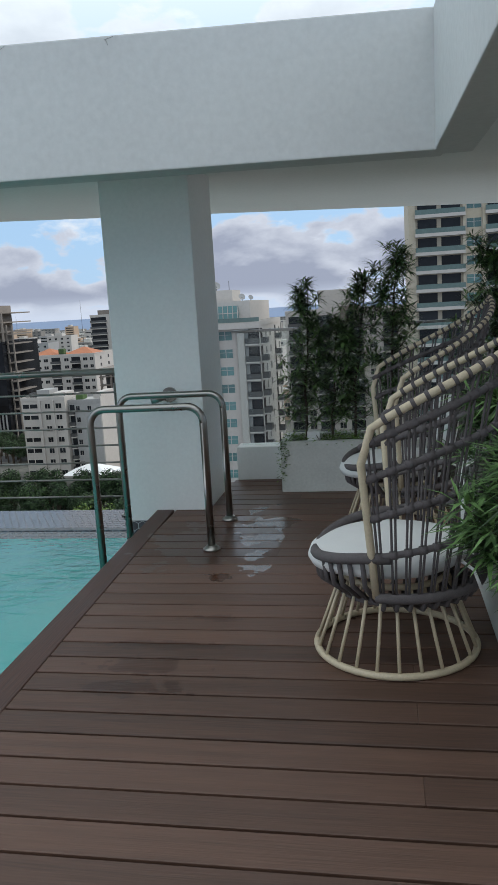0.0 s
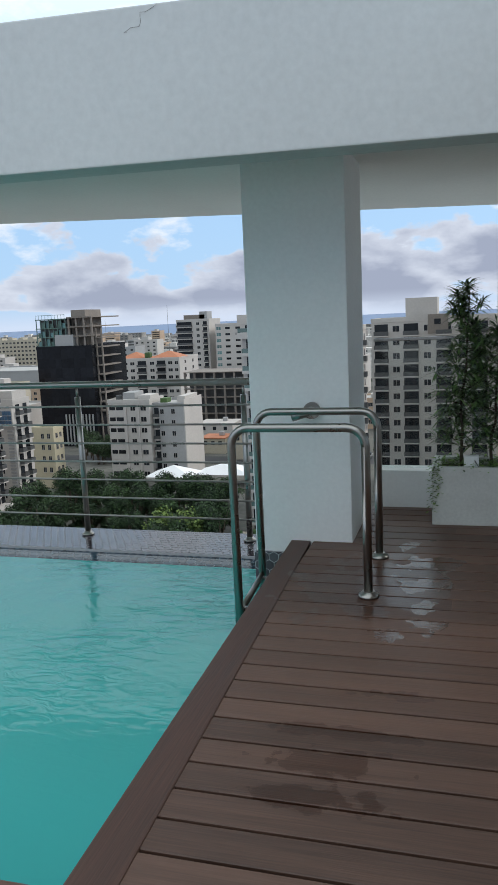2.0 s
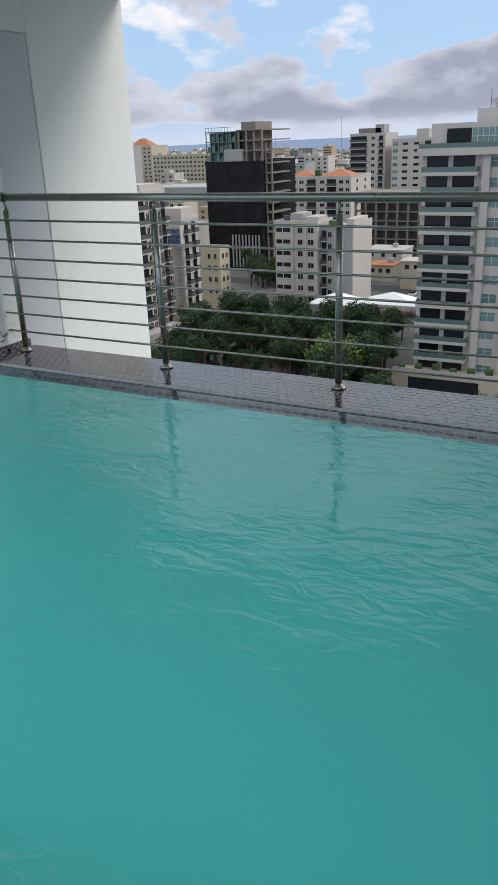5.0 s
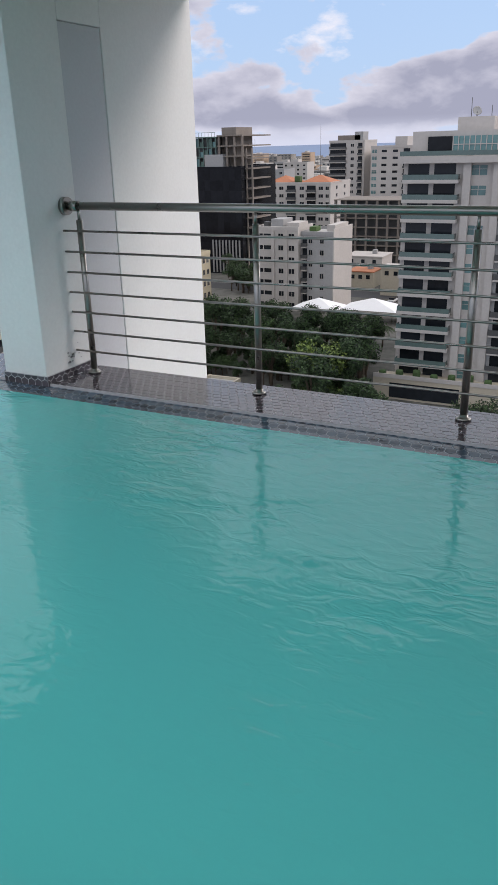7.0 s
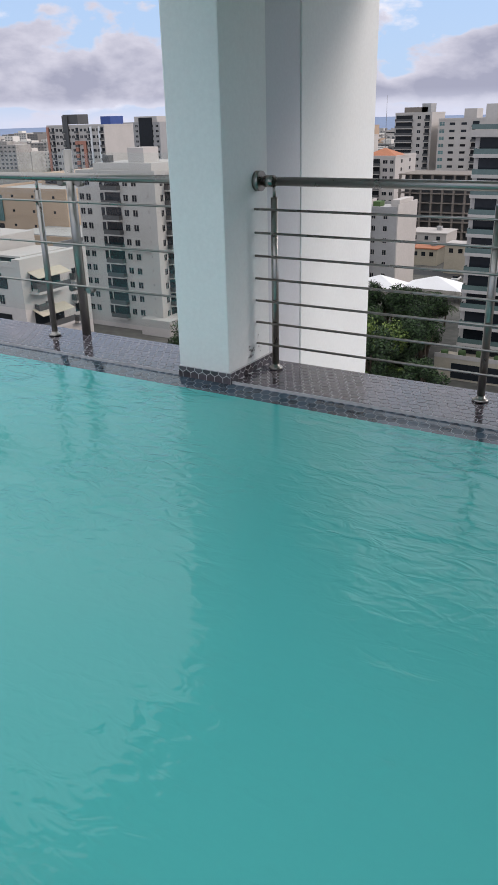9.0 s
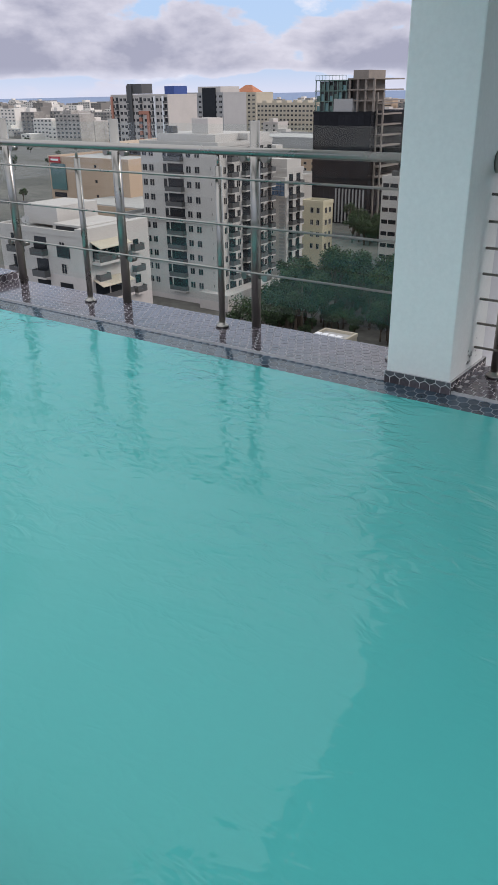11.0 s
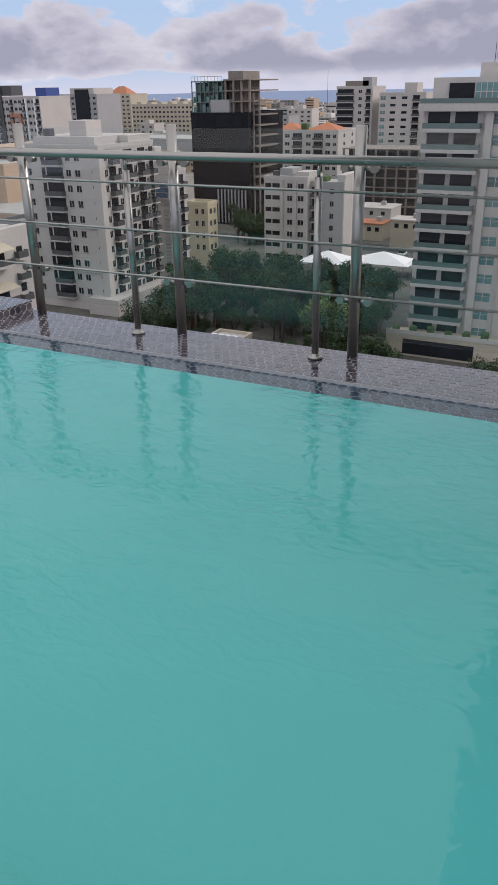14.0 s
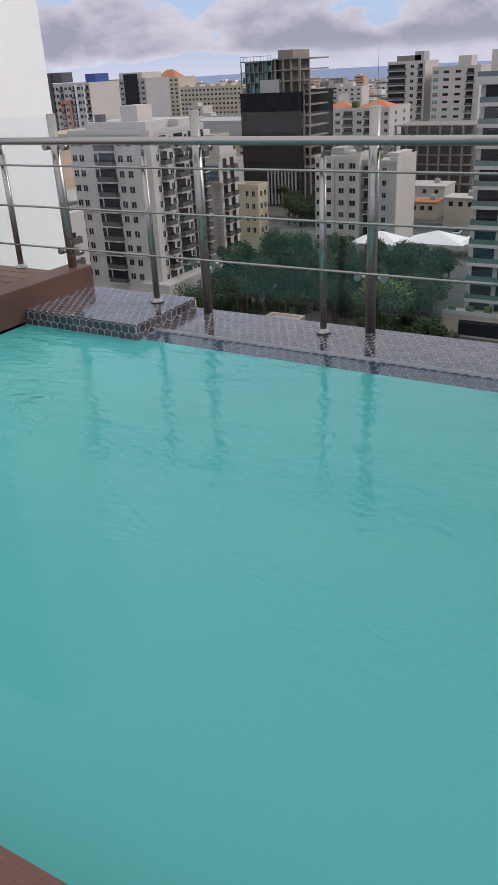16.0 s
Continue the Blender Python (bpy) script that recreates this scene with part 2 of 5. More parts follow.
def deck_material(name, colour, along):
    """Ribbed brown deck board: grain along the board, wet patches that are darker and glossier."""
    m = material(name, colour, 0.52, var=0.42, scale=2.6, fine=18, bump=0.5, dist=0.004, stretch=(0.3, 9, 1) if along == "x" else (9, 0.3, 1), rand=0.28)
    n, l = m.node_tree.nodes, m.node_tree.links
    b = n["Principled BSDF"]
    geo = n.new("ShaderNodeNewGeometry")
    masks, gloss = [], []
    for (x, y, rx, ry, wobble, shine) in WET:
        sub = n.new("ShaderNodeVectorMath")
        sub.operation = "SUBTRACT"
        sub.inputs[1].default_value = (x, y, 0)
        l.new(geo.outputs["Position"], sub.inputs[0])
        mul = n.new("ShaderNodeVectorMath")
        mul.operation = "MULTIPLY"
        mul.inputs[1].default_value = (1 / rx, 1 / ry, 0)
        l.new(sub.outputs[0], mul.inputs[0])
        ln = n.new("ShaderNodeVectorMath")
        ln.operation = "LENGTH"
        l.new(mul.outputs[0], ln.inputs[0])
        nz = n.new("ShaderNodeTexNoise")
        nz.inputs["Scale"].default_value, nz.inputs["Detail"].default_value = wobble, 8
        l.new(geo.outputs["Position"], nz.inputs["Vector"])
        ad = n.new("ShaderNodeMath")
        ad.operation = "MULTIPLY_ADD"
        ad.inputs[1].default_value = 2.2
        l.new(nz.outputs["Fac"], ad.inputs[0])
        l.new(ln.outputs["Value"], ad.inputs[2])
        st = n.new("ShaderNodeMapRange")
        st.inputs["From Min"].default_value, st.inputs["From Max"].default_value = 1.71, 1.67
        l.new(ad.outputs[0], st.inputs["Value"])
        masks.append(st.outputs["Result"])
        gloss.append(shine)
    top = masks[0]
    for k in masks[1:]:
        mx = n.new("ShaderNodeMath")
        mx.operation = "MAXIMUM"
        l.new(top, mx.inputs[0])
        l.new(k, mx.inputs[1])
        top = mx.outputs[0]
    base = b.inputs["Base Color"].links[0].from_socket
    dark = n.new("ShaderNodeMixRGB")
    dark.blend_type = "MULTIPLY"
    dark.inputs["Color2"].default_value = (0.62, 0.50, 0.42, 1)
    l.new(top, dark.inputs["Fac"])
    l.new(base, dark.inputs["Color1"])
    l.new(dark.outputs["Color"], b.inputs["Base Color"])
    rough = b.inputs["Roughness"].links[0].from_socket
    for k, shine in zip(masks, gloss):
        mr = n.new("ShaderNodeMix")
        l.new(k, mr.inputs[0])
        l.new(rough, mr.inputs[2])
        mr.inputs[3].default_value = shine
        rough = mr.outputs[0]
    l.new(rough, b.inputs["Roughness"])
    return m


# wet places on the deck: centre, radii, raggedness
WET = [(0.80, -0.62, 0.27, 0.95, 3.5, 0.05), (0.52, -0.72, 0.50, 0.75, 5.0, 0.30), (0.64, -2.12, 0.36, 0.07, 9.0, 0.42), (0.62, -2.30, 0.30, 0.12, 11.0, 0.42), (0.60, -2.49, 0.28, 0.10, 11.0, 0.4), (0.80, -1.85, 0.22, 0.06, 11.0, 0.42), (-4.4, -3.1, 0.05, 0.04, 9.0, 0.3)]
M_DECK = deck_material("brown_deck_board", (0.120, 0.065, 0.045), "x")
M_CURB = deck_material("brown_curb_board", (0.092, 0.043, 0.029), "y")
M_EDGE = deck_material("reddish_edge_board", (0.115, 0.050, 0.035), "x")

# water: clear skin over milky turquoise
M_WATER = bpy.data.materials.new("pool_water")
M_WATER.use_nodes = True
_n, _l = M_WATER.node_tree.nodes, M_WATER.node_tree.links
_b = _n["Principled BSDF"]
_b.inputs["Base Color"].default_value = (0.075, 0.515, 0.485, 1)
_b.inputs["Roughness"].default_value, _b.inputs["IOR"].default_value = 0.0, 1.36
_b.inputs["Transmission Weight"].default_value = 0.22
_g = _n.new("ShaderNodeNewGeometry")
_w1 = _n.new("ShaderNodeTexNoise")
_w1.inputs["Scale"].default_value, _w1.inputs["Detail"].default_value, _w1.inputs["Distortion"].default_value = 1.7, 1.0, 0.8
_w2 = _n.new("ShaderNodeTexNoise")
_w2.inputs["Scale"].default_value, _w2.inputs["Detail"].default_value, _w2.inputs["Distortion"].default_value = 10.5, 2.0, 0.7
_wm = _n.new("ShaderNodeMapping")
_wm.inputs["Scale"].default_value, _wm.inputs["Rotation"].default_value = (0.8, 1.5, 1.0), (0, 0, radians(18))
_l.new(_g.outputs["Position"], _wm.inputs["Vector"])
_l.new(_wm.outputs["Vector"], _w1.inputs["Vector"])
_l.new(_wm.outputs["Vector"], _w2.inputs["Vector"])
_sum = _n.new("ShaderNodeMath")
_sum.operation = "MULTIPLY_ADD"
_sum.inputs[1].default_value = 0.5
_l.new(_w2.outputs["Fac"], _sum.inputs[0])
_l.new(_w1.outputs["Fac"], _sum.inputs[2])
_bp = _n.new("ShaderNodeBump")
_bp.inputs["Strength"].default_value, _bp.inputs["Distance"].default_value = 0.5, 0.031
_l.new(_sum.outputs[0], _bp.inputs["Height"])
# livelier ripples along the overflow edge, calmer in wide patches
_sy = _n.new("ShaderNodeSeparateXYZ")
_l.new(_g.outputs["Position"], _sy.inputs["Vector"])
_ry = _n.new("ShaderNodeMapRange")
_ry.inputs["From Min"].default_value, _ry.inputs["From Max"].default_value = -2.4, 0.2
_ry.inputs["To Min"].default_value, _ry.inputs["To Max"].default_value = 0.22, 1.1
_l.new(_sy.outputs["Y"], _ry.inputs["Value"])
_wp = _n.new("ShaderNodeTexNoise")
_wp.inputs["Scale"].default_value = 0.8
_l.new(_g.outputs["Position"], _wp.inputs["Vector"])
_rp = _n.new("ShaderNodeMapRange")
_rp.inputs["From Min"].default_value, _rp.inputs["From Max"].default_value = 0.45, 0.60
_rp.inputs["To Min"].default_value, _rp.inputs["To Max"].default_value = 0.3, 1.5
_l.new(_wp.outputs["Fac"], _rp.inputs["Value"])
_ms = _n.new("ShaderNodeMath")
_ms.operation = "MULTIPLY"
_l.new(_ry.outputs["Result"], _ms.inputs[0])
_l.new(_rp.outputs["Result"], _ms.inputs[1])
_l.new(_ms.outputs[0], _bp.inputs["Strength"])
_l.new(_bp.outputs["Normal"], _b.inputs["Normal"])


# ---- mesh helpers ----
def box(bm, x0, x1, y0, y1, z0, z1):
    v = [bm.verts.new((x, y, z)) for x in (x0, x1) for y in (y0, y1) for z in (z0, z1)]
    for f in ((0, 1, 3, 2), (4, 6, 7, 5), (0, 4, 5, 1), (2, 3, 7, 6), (0, 2, 6, 4), (1, 5, 7, 3)):
        bm.faces.new([v[i] for i in f])
    return bm


def tube(bm, pts, r, seg=10, closed=False, taper=None):
    """A round bar along points."""
    pts = [Vector(p) for p in pts]
    rings, n = [], len(pts)
    up = None
    for i, p in enumerate(pts):
        a = pts[(i - 1) % n] if (closed or i > 0) else p
        b = pts[(i + 1) % n] if (closed or i < n - 1) else p
        d = (b - a).normalized()
        if up is None or abs(up.dot(d)) > 0.98:
            up = Vector((0, 0, 1)) if abs(d.z) < 0.9 else Vector((1, 0, 0))
        s = d.cross(up).normalized()
        up = s.cross(d).normalized()
        rr = r if taper is None else r + (taper - r) * i / max(1, n - 1)
        rings.append([bm.verts.new(p + (s * math.cos(k * 2 * math.pi / seg) + up * math.sin(k * 2 * math.pi / seg)) * rr) for k in range(seg)])
    for i in range(n if closed else n - 1):
        q, w = rings[i], rings[(i + 1) % n]
        for k in range(seg):
            f = bm.faces.new((q[k], q[(k + 1) % seg], w[(k + 1) % seg], w[k]))
            f.smooth = True
    if not closed:
        bm.faces.new(rings[0][::-1])
        bm.faces.new(rings[-1])
    return bm


def lathe(bm, profile, centre, seg=24):
    """A turned shape about the z axis: profile is (radius, z)."""
    cx, cy, cz = centre
    rings = [[bm.verts.new((cx + r * math.cos(k * 2 * math.pi / seg), cy + r * math.sin(k * 2 * math.pi / seg), cz + z)) for k in range(seg)] for r, z in profile]
    for q, w in zip(rings, rings[1:]):
        for k in range(seg):
            f = bm.faces.new((q[k], q[(k + 1) % seg], w[(k + 1) % seg], w[k]))
            f.smooth = True
    bm.faces.new(rings[0][::-1])
    bm.faces.new(rings[-1])
    return bm


def bevel(bm, width=0.01, segments=2):
    bmesh.ops.bevel(bm, geom=list(bm.edges), offset=width, segments=segments, affect="EDGES", profile=0.6, clamp_overlap=True)
    return bm


def finish(name, bm, mat):
    bmesh.ops.recalc_face_normals(bm, faces=bm.faces)
    me = bpy.data.meshes.new(name)
    bm.to_mesh(me)
    bm.free()
    me.materials.append(mat)
    return me


def part(name, bm, mat, parent=None, label=""):
    ob = new(name, finish(name, bm, mat))
    if parent:
        ob.parent = parent
    if label:
        tagged(ob, label)
    return ob


def thing(name, at, label, category, group="", kind=""):
    ob = new(name)
    ob.empty_display_size = 0.1
    ob.location = at
    return tagged(ob, label, category, group, kind)


def B(*a):
    return box(bmesh.new(), *a)


def T(*a, **k):
    return tube(bmesh.new(), *a, **k)


def solid(name, mat, label, category, *boxes, rounded=0.008):
    """A piece of the setting made of boxes."""
    bm = bmesh.new()
    for b in boxes:
        box(bm, *b)
    if rounded:
        bevel(bm, rounded, 2)
    return tagged(part(name, bm, mat), label, category, kind="structure")


# ---- plan ----
COPE_Z, WATER_Z = -0.22, -0.255
NEAR_Y, COPE_Y0, COPE_Y1 = -2.97, 0.29, 0.82
PIER_X0, PIER_X1 = -4.85, -4.48
LEFT_X = -9.65
DECK_R = 1.98
ROOF_Z = 2.15

# ---- large structure ----
solid("pool_basin", M_BASIN, "turquoise plastered pool basin under water", "pool",
      (LEFT_X - 0.1, 0.12, NEAR_Y - 0.3, 0.30, -1.60, -1.45), (0.08, 0.14, NEAR_Y, 0.30, -1.45, -0.06), (LEFT_X, 0.10, NEAR_Y - 0.30, NEAR_Y - 0.24, -1.45, -0.06),
      (LEFT_X - 0.16, LEFT_X - 0.06, NEAR_Y, 0.30, -1.45, -0.06), (LEFT_X, 0.03, 0.30, 0.36, -1.45, -0.45), rounded=0)
water_bm = bmesh.new()
bmesh.ops.create_grid(water_bm, x_segments=1, y_segments=1, size=0.5)
bmesh.ops.transform(water_bm, matrix=Matrix.Translation(((LEFT_X + 0.08) / 2, (NEAR_Y - 0.25 + COPE_Y0) / 2, WATER_Z)) @ Matrix.Diagonal((0.08 - LEFT_X, COPE_Y0 - NEAR_Y + 0.25, 1, 1)), verts=water_bm.verts)
water = tagged(part("pool_water", water_bm, M_WATER), "rippled milky turquoise pool water", "water", kind="structure")
water.visible_shadow = False

solid("deck_base", M_SOIL, "dark timber base under the deck boards", "deck",
      (0.14, 6.0, NEAR_Y, 0.86, -0.4, -0.11), (LEFT_X - 5, 6.0, -9.0, NEAR_Y - 0.24, -0.4, -0.11), (LEFT_X - 5, LEFT_X - 0.06, NEAR_Y, 0.9, -0.4, -0.11), rounded=0)
coping = solid("pool_coping", M_GROUT, "pale grouted infinity edge set with dark hexagon tiles", "coping",
               (LEFT_X, 0.0, COPE_Y0, COPE_Y1, -0.6, COPE_Z - 0.006), rounded=0)
trim = tagged(part("coping_trim", B(LEFT_X, -0.24, COPE_Y0 - 0.004, COPE_Y0, -0.3, COPE_Z + 0.001), M_GROUT), "thin white trim along the tiled edge", "trim", kind="structure")
# sloping ledge added above the water in place of the submerged tile band
bm = bmesh.new()
for x in (LEFT_X, -0.24):
    for y, z in ((0.10, -0.60), (0.10, -0.262), (COPE_Y0 - 0.004, -0.236), (COPE_Y0 - 0.004, -0.60)):
        bm.verts.new((x, y, z))
bm.verts.ensure_lookup_table()
for k in range(4):
    bm.faces.new([bm.verts[i] for i in (k, (k + 1) % 4, 4 + (k + 1) % 4, 4 + k)])
tagged(part("wet_ledge", bm, M_WETGROUT), "sloping ledge standing in for the tile band under water", "ledge", kind="structure")
block = solid("tiled_step", M_GROUT, "raised pool step faced with dark hexagon tiles", "step", (-9.72, -8.66, 0.115, 0.815, -0.6, -0.152), rounded=0)

# drain in the pool floor
drain = thing("pool_drain", (-2.12, -1.29, -1.45), "round dark slotted drain in the pool floor", "drain")
part("rim", lathe(bmesh.new(), [(0.125, 0.0), (0.125, 0.008), (0.115, 0.014), (0.10, 0.014)], (0, 0, 0), 28), M_STEM, drain)
for k in range(7):
    w = math.sqrt(0.095 ** 2 - (0.027 * (k - 3)) ** 2)
    part("slot", B(-w, w, 0.027 * (k - 3) - 0.007, 0.027 * (k - 3) + 0.007, 0.014, 0.020), M_SOIL, drain)

# columns, piers and roof
solid("column_1", M_PAINT, "white painted rectangular concrete column beside the pool", "column", (-0.23, 0.37, -0.03, 0.62, -0.5, 2.5))
solid("column_2", M_PAINT, "white painted concrete pier standing on the pool edge", "column", (PIER_X0, PIER_X1, 0.28, 0.775, COPE_Z + 0.05, 2.6), (PIER_X0, PIER_X1, 0.775, 1.222, 2.035, 2.6))
# grey tone puts the recess's shade into the colour; depth is only 8 mm
solid("wall_fin_1", M_RECESS_SHADE, "recess behind the white pier, its shade put into pale grey", "wall", (PIER_X0 + 0.1, PIER_X1 - 0.008, 0.776, 1.221, -60, 2.033))
solid("wall_fin_2", M_PAINT, "white outer wall running down the building", "wall", (PIER_X0 - 0.05, PIER_X1, 1.222, 2.43, -60, 2.6))
solid("wall_fin_3", M_PAINT, "white outer wall at the end of the terrace", "wall", (-13.5, -11.17, 1.0, 2.29, -60, 5.0))
# the open court in the roof is turned a little against the pool
COURT = Matrix.Translation((1.84, -0.92, 0)) @ Matrix.Rotation(radians(5.5), 4, "Z")
SIDE = Matrix.Translation((1.84, -0.92, 0)) @ Matrix.Rotation(radians(1.5), 4, "Z")
for ob, m in ((solid("roof_fascia", M_FASCIA, "white cracked concrete fascia beam under open sky", "beam", (-7.0, 0.06, 0.0, 0.2, 2.05, 2.70)), COURT),
              (solid("roof_side_beam", M_FASCIA, "white concrete beam along the open court", "beam", (0.0, 0.2, -9.0, 0.15, 2.052, 2.698)), SIDE)):
    ob.matrix_world = m
# the soffits fall gently towards the deck side
for name, label, m, x0, x1, y0, y1, drop in (("ceiling_front", "white painted concrete soffit over the pool edge", COURT, -6.75, 2.9, 0.2, 3.94, 0.0),
                                             ("ceiling_side", "white painted concrete soffit over the deck", SIDE, 0.2, 2.9, -9.0, 0.6, 0.004)):
    bm = B(x0, x1, y0, y1, 2.285, 2.62)
    bmesh.ops.transform(bm, matrix=m, verts=bm.verts)
    for v in bm.verts:
        v.co.z += drop - 0.03 * v.co.x if v.co.z < 2.5 else 0.0
    tagged(part(name, bm, M_PAINT), label, "ceiling", kind="structure")
solid("wall_back", M_PAINT, "plain white wall behind the terrace", "wall", (LEFT_X - 5, 6.0, -9.2, -9.0, -0.4, 1.1), (6.0, 6.2, -9.2, 0.8, -0.4, 1.1), rounded=0)
solid("parapet", M_PAINT, "low white parapet under a glass screen", "wall", (0.40, 6.0, 0.86, 1.05, -0.4, 0.26))
solid("building_below", M_PAINT, "plain white outer wall of the building under the pool", "wall", (LEFT_X - 5, 6.0, -8, COPE_Y1 - 0.05, -60, -1.62), rounded=0)

# flaked paint at the foot of the pier
pier, frng = bpy.data.objects["column_2"], random.Random(14)
for k in range(16):
    y, z, r = 0.50 + 0.2 * frng.random(), -0.135 + 0.13 * frng.random() ** 1.6, frng.uniform(0.004, 0.013)
    bm = bmesh.new()
    rim = [bm.verts.new((PIER_X1 + 0.0012, y + r * frng.uniform(0.5, 1.3) * math.cos(a), z + 0.7 * r * frng.uniform(0.5, 1.3) * math.sin(a))) for a in [2 * math.pi * q / 8 for q in range(8)]]
    bm.faces.new(rim)
    bmesh.ops.solidify(bm, geom=list(bm.faces), thickness=0.001)
    part("paint_flake", bm, M_GROUT, pier, "grey patch of flaked paint")

# hairline cracks along the fascia's top edge
fascia = bpy.data.objects["roof_fascia"]
crng = random.Random(5)
for cx, n in ((-1.55, 7), (-2.1, 10), (-3.0, 9)):
    p, pts = Vector((cx, -0.0015, 2.694)), []
    for k in range(n):
        pts.append(p.copy())
        p += Vector((crng.uniform(-0.04, 0.012), 0, crng.uniform(-0.022, 0.002)))
    part("crack", T(pts, 0.0006, 4), M_SOIL, fascia, "fine dark crack in the plaster")

# ---- railings ----
RAIL_Z = 0.92


def railing(name, label, x0, x1, y, posts, bars, base=COPE_Z):
    r = thing(name, (x0, y, base), label, "railing")
    for p, zb in posts:
        post = part("post", T([(p - x0, 0, zb - base), (p - x0, 0, RAIL_Z - base - 0.09)], 0.022, 14), M_STEEL, r)
        part("base_flange", lathe(bmesh.new(), [(0.046, 0.0), (0.046, 0.008), (0.040, 0.014), (0.027, 0.018), (0.027, 0.03)], (p - x0, 0, zb - base), 20), M_STEEL, post)
        part("rail_pin", T([(p - x0, 0, RAIL_Z - base - 0.09), (p - x0, 0, RAIL_Z - base - 0.02)], 0.010, 8), M_STEEL, post)
    part("handrail", T([(0, 0, RAIL_Z - base), (x1 - x0, 0, RAIL_Z - base)], 0.026, 16), M_STEEL, r)
    for z in bars:
        part("bar", T([(0, -0.03, z - base), (x1 - x0, -0.03, z - base)], 0.0075, 8), M_STEEL, r)
    return r


rail_a = railing("steel_railing", "stainless steel railing with seven thin bars on the pool edge", PIER_X1 + 0.001, -0.24, 0.645,
                 [(-0.47, COPE_Z), (-1.753, COPE_Z), (-3.048, COPE_Z), (-4.36, COPE_Z)], [0.762 - 0.137 * k for k in range(7)])
part("wall_flange", T([(0, 0, RAIL_Z - COPE_Z), (0.035, 0, RAIL_Z - COPE_Z)], 0.058, 20), M_STEEL, rail_a, "round stainless wall flange")
part("rail_collar", T([(0.06, 0, RAIL_Z - COPE_Z), (0.12, 0, RAIL_Z - COPE_Z)], 0.034, 18), M_STEEL, rail_a)
railing("steel_railing", "stainless steel railing with three thin bars before glass panels", -13.0, PIER_X0 - 0.001, 0.615,
        [(-4.97, COPE_Z), (-6.262, COPE_Z), (-7.558, COPE_Z), (-8.855, -0.147), (-10.15, 0.0), (-10.45, 0.0)], [0.76, 0.475, 0.185])


def glass_screen(x_posts, y, base, top, z0, z1):
    g = thing("glass_balustrade", (x_posts[0], y, base), "clear glass panels clamped to tall stainless posts outside the railing", "balustrade")
    x0 = x_posts[0]
    for x in x_posts:
        post = part("post", T([(x - x0, 0, -0.02), (x - x0, 0, top - base)], 0.033, 16), M_STEEL, g)
        for z in (0.87, 0.12):
            for sgn in (-1, 1):
                part("clamp", T([(x - x0 + sgn * 0.03, 0, z - base), (x - x0 + sgn * 0.075, 0, z - base)], 0.014, 10), M_STEEL, post)
                part("clamp_disc", T([(x - x0 + sgn * 0.085, -0.025, z - base), (x - x0 + sgn * 0.085, 0.03, z - base)], 0.024, 14), M_STEEL, post)
    for a, b in zip(x_posts, x_posts[1:]):
        p = part("glass_panel", B(a - x0 + 0.045, b - x0 - 0.045, 0.0, 0.010, z0 - base, z1 - base), M_GLASS, g, "clear greenish glass panel")
        p.visible_shadow = False
    return g


glass_screen([-12.2, -10.97, -9.745, -8.52, -7.297, -6.072, -4.90], 0.755, COPE_Z, 1.09, -0.10, 1.07)

# ---- pool ladder hoops ----
ladder = thing("pool_ladder", (0.56, -0.59, 0), "polished stainless pool ladder with two bent grab rails", "ladder")


def hoop(y, xb, xw):
    c, z = 0.09, 0.825
    pts = [(xb, y, 0.0), (xb, y, z - c)]
    pts += [(xb - c + c * math.cos(a), y, z - c + c * math.sin(a)) for a in [radians(d) for d in range(0, 91, 15)]]
    pts += [(xw + c + c * math.cos(a), y, z - c + c * math.sin(a)) for a in [radians(d) for d in range(90, 181, 15)]]
    pts += [(xw, y, -0.9)]
    pts = [Vector(p) - Vector((0.56, -0.59, 0)) for p in pts]
    h = part("grab_rail", T(pts, 0.0215, 14), M_STEEL, ladder)
    part("deck_flange", lathe(bmesh.new(), [(0.05, 0.0), (0.05, 0.012), (0.036, 0.018), (0.03, 0.03)], (xb - 0.56, y + 0.59, 0.0), 20), M_STEEL, h)


hoop(-0.895, 0.572, -0.085)
hoop(-0.288, 0.558, -0.125)
for k in range(3):
    part("rung", T([(-0.645, -0.305, -0.13 - 0.25 * k), (-0.685, 0.302, -0.13 - 0.25 * k)], 0.017, 12), M_STEEL, ladder)
for sgn in (-0.24, 0.22):
    part("standoff", T([(-0.66, sgn, -0.13), (-0.50, sgn, -0.13)], 0.015, 10), M_STEEL, ladder)

# wall hook on the column
knob = thing("wall_flange", (0.15, -0.03, 0.80), "round stainless rail end fixed to the white column", "rail end")
part("disc", T([(0, -0.03, 0), (0, 0, 0)], 0.05, 20), M_STEEL, knob)
part("stub", T([(0.0, -0.10, 0.0), (0, -0.02, 0)], 0.024, 14), M_STEEL, knob)
part("stub_end", T([(-0.10, -0.10, -0.03), (0.0, -0.10, 0.0)], 0.024, 14), M_STEEL, knob)

# ---- parapet glass beside the column ----
screen = thing("glass_screen", (0.42, 0.95, 0.26), "frameless glass screen on the low parapet", "glass screen")
for a, b in ((0.02, 1.55), (1.57, 3.1), (3.12, 5.5)):
    p = part("glass_panel", B(a, b, -0.005, 0.006, 0.0, 0.89), M_GLASS, screen)
    p.visible_shadow = False
part("top_rail", bevel(B(-0.02, 5.5, -0.02, 0.02, 0.89, 0.91), 0.004), M_STEEL, screen, "slim grey metal top rail")

# ---- planters ----


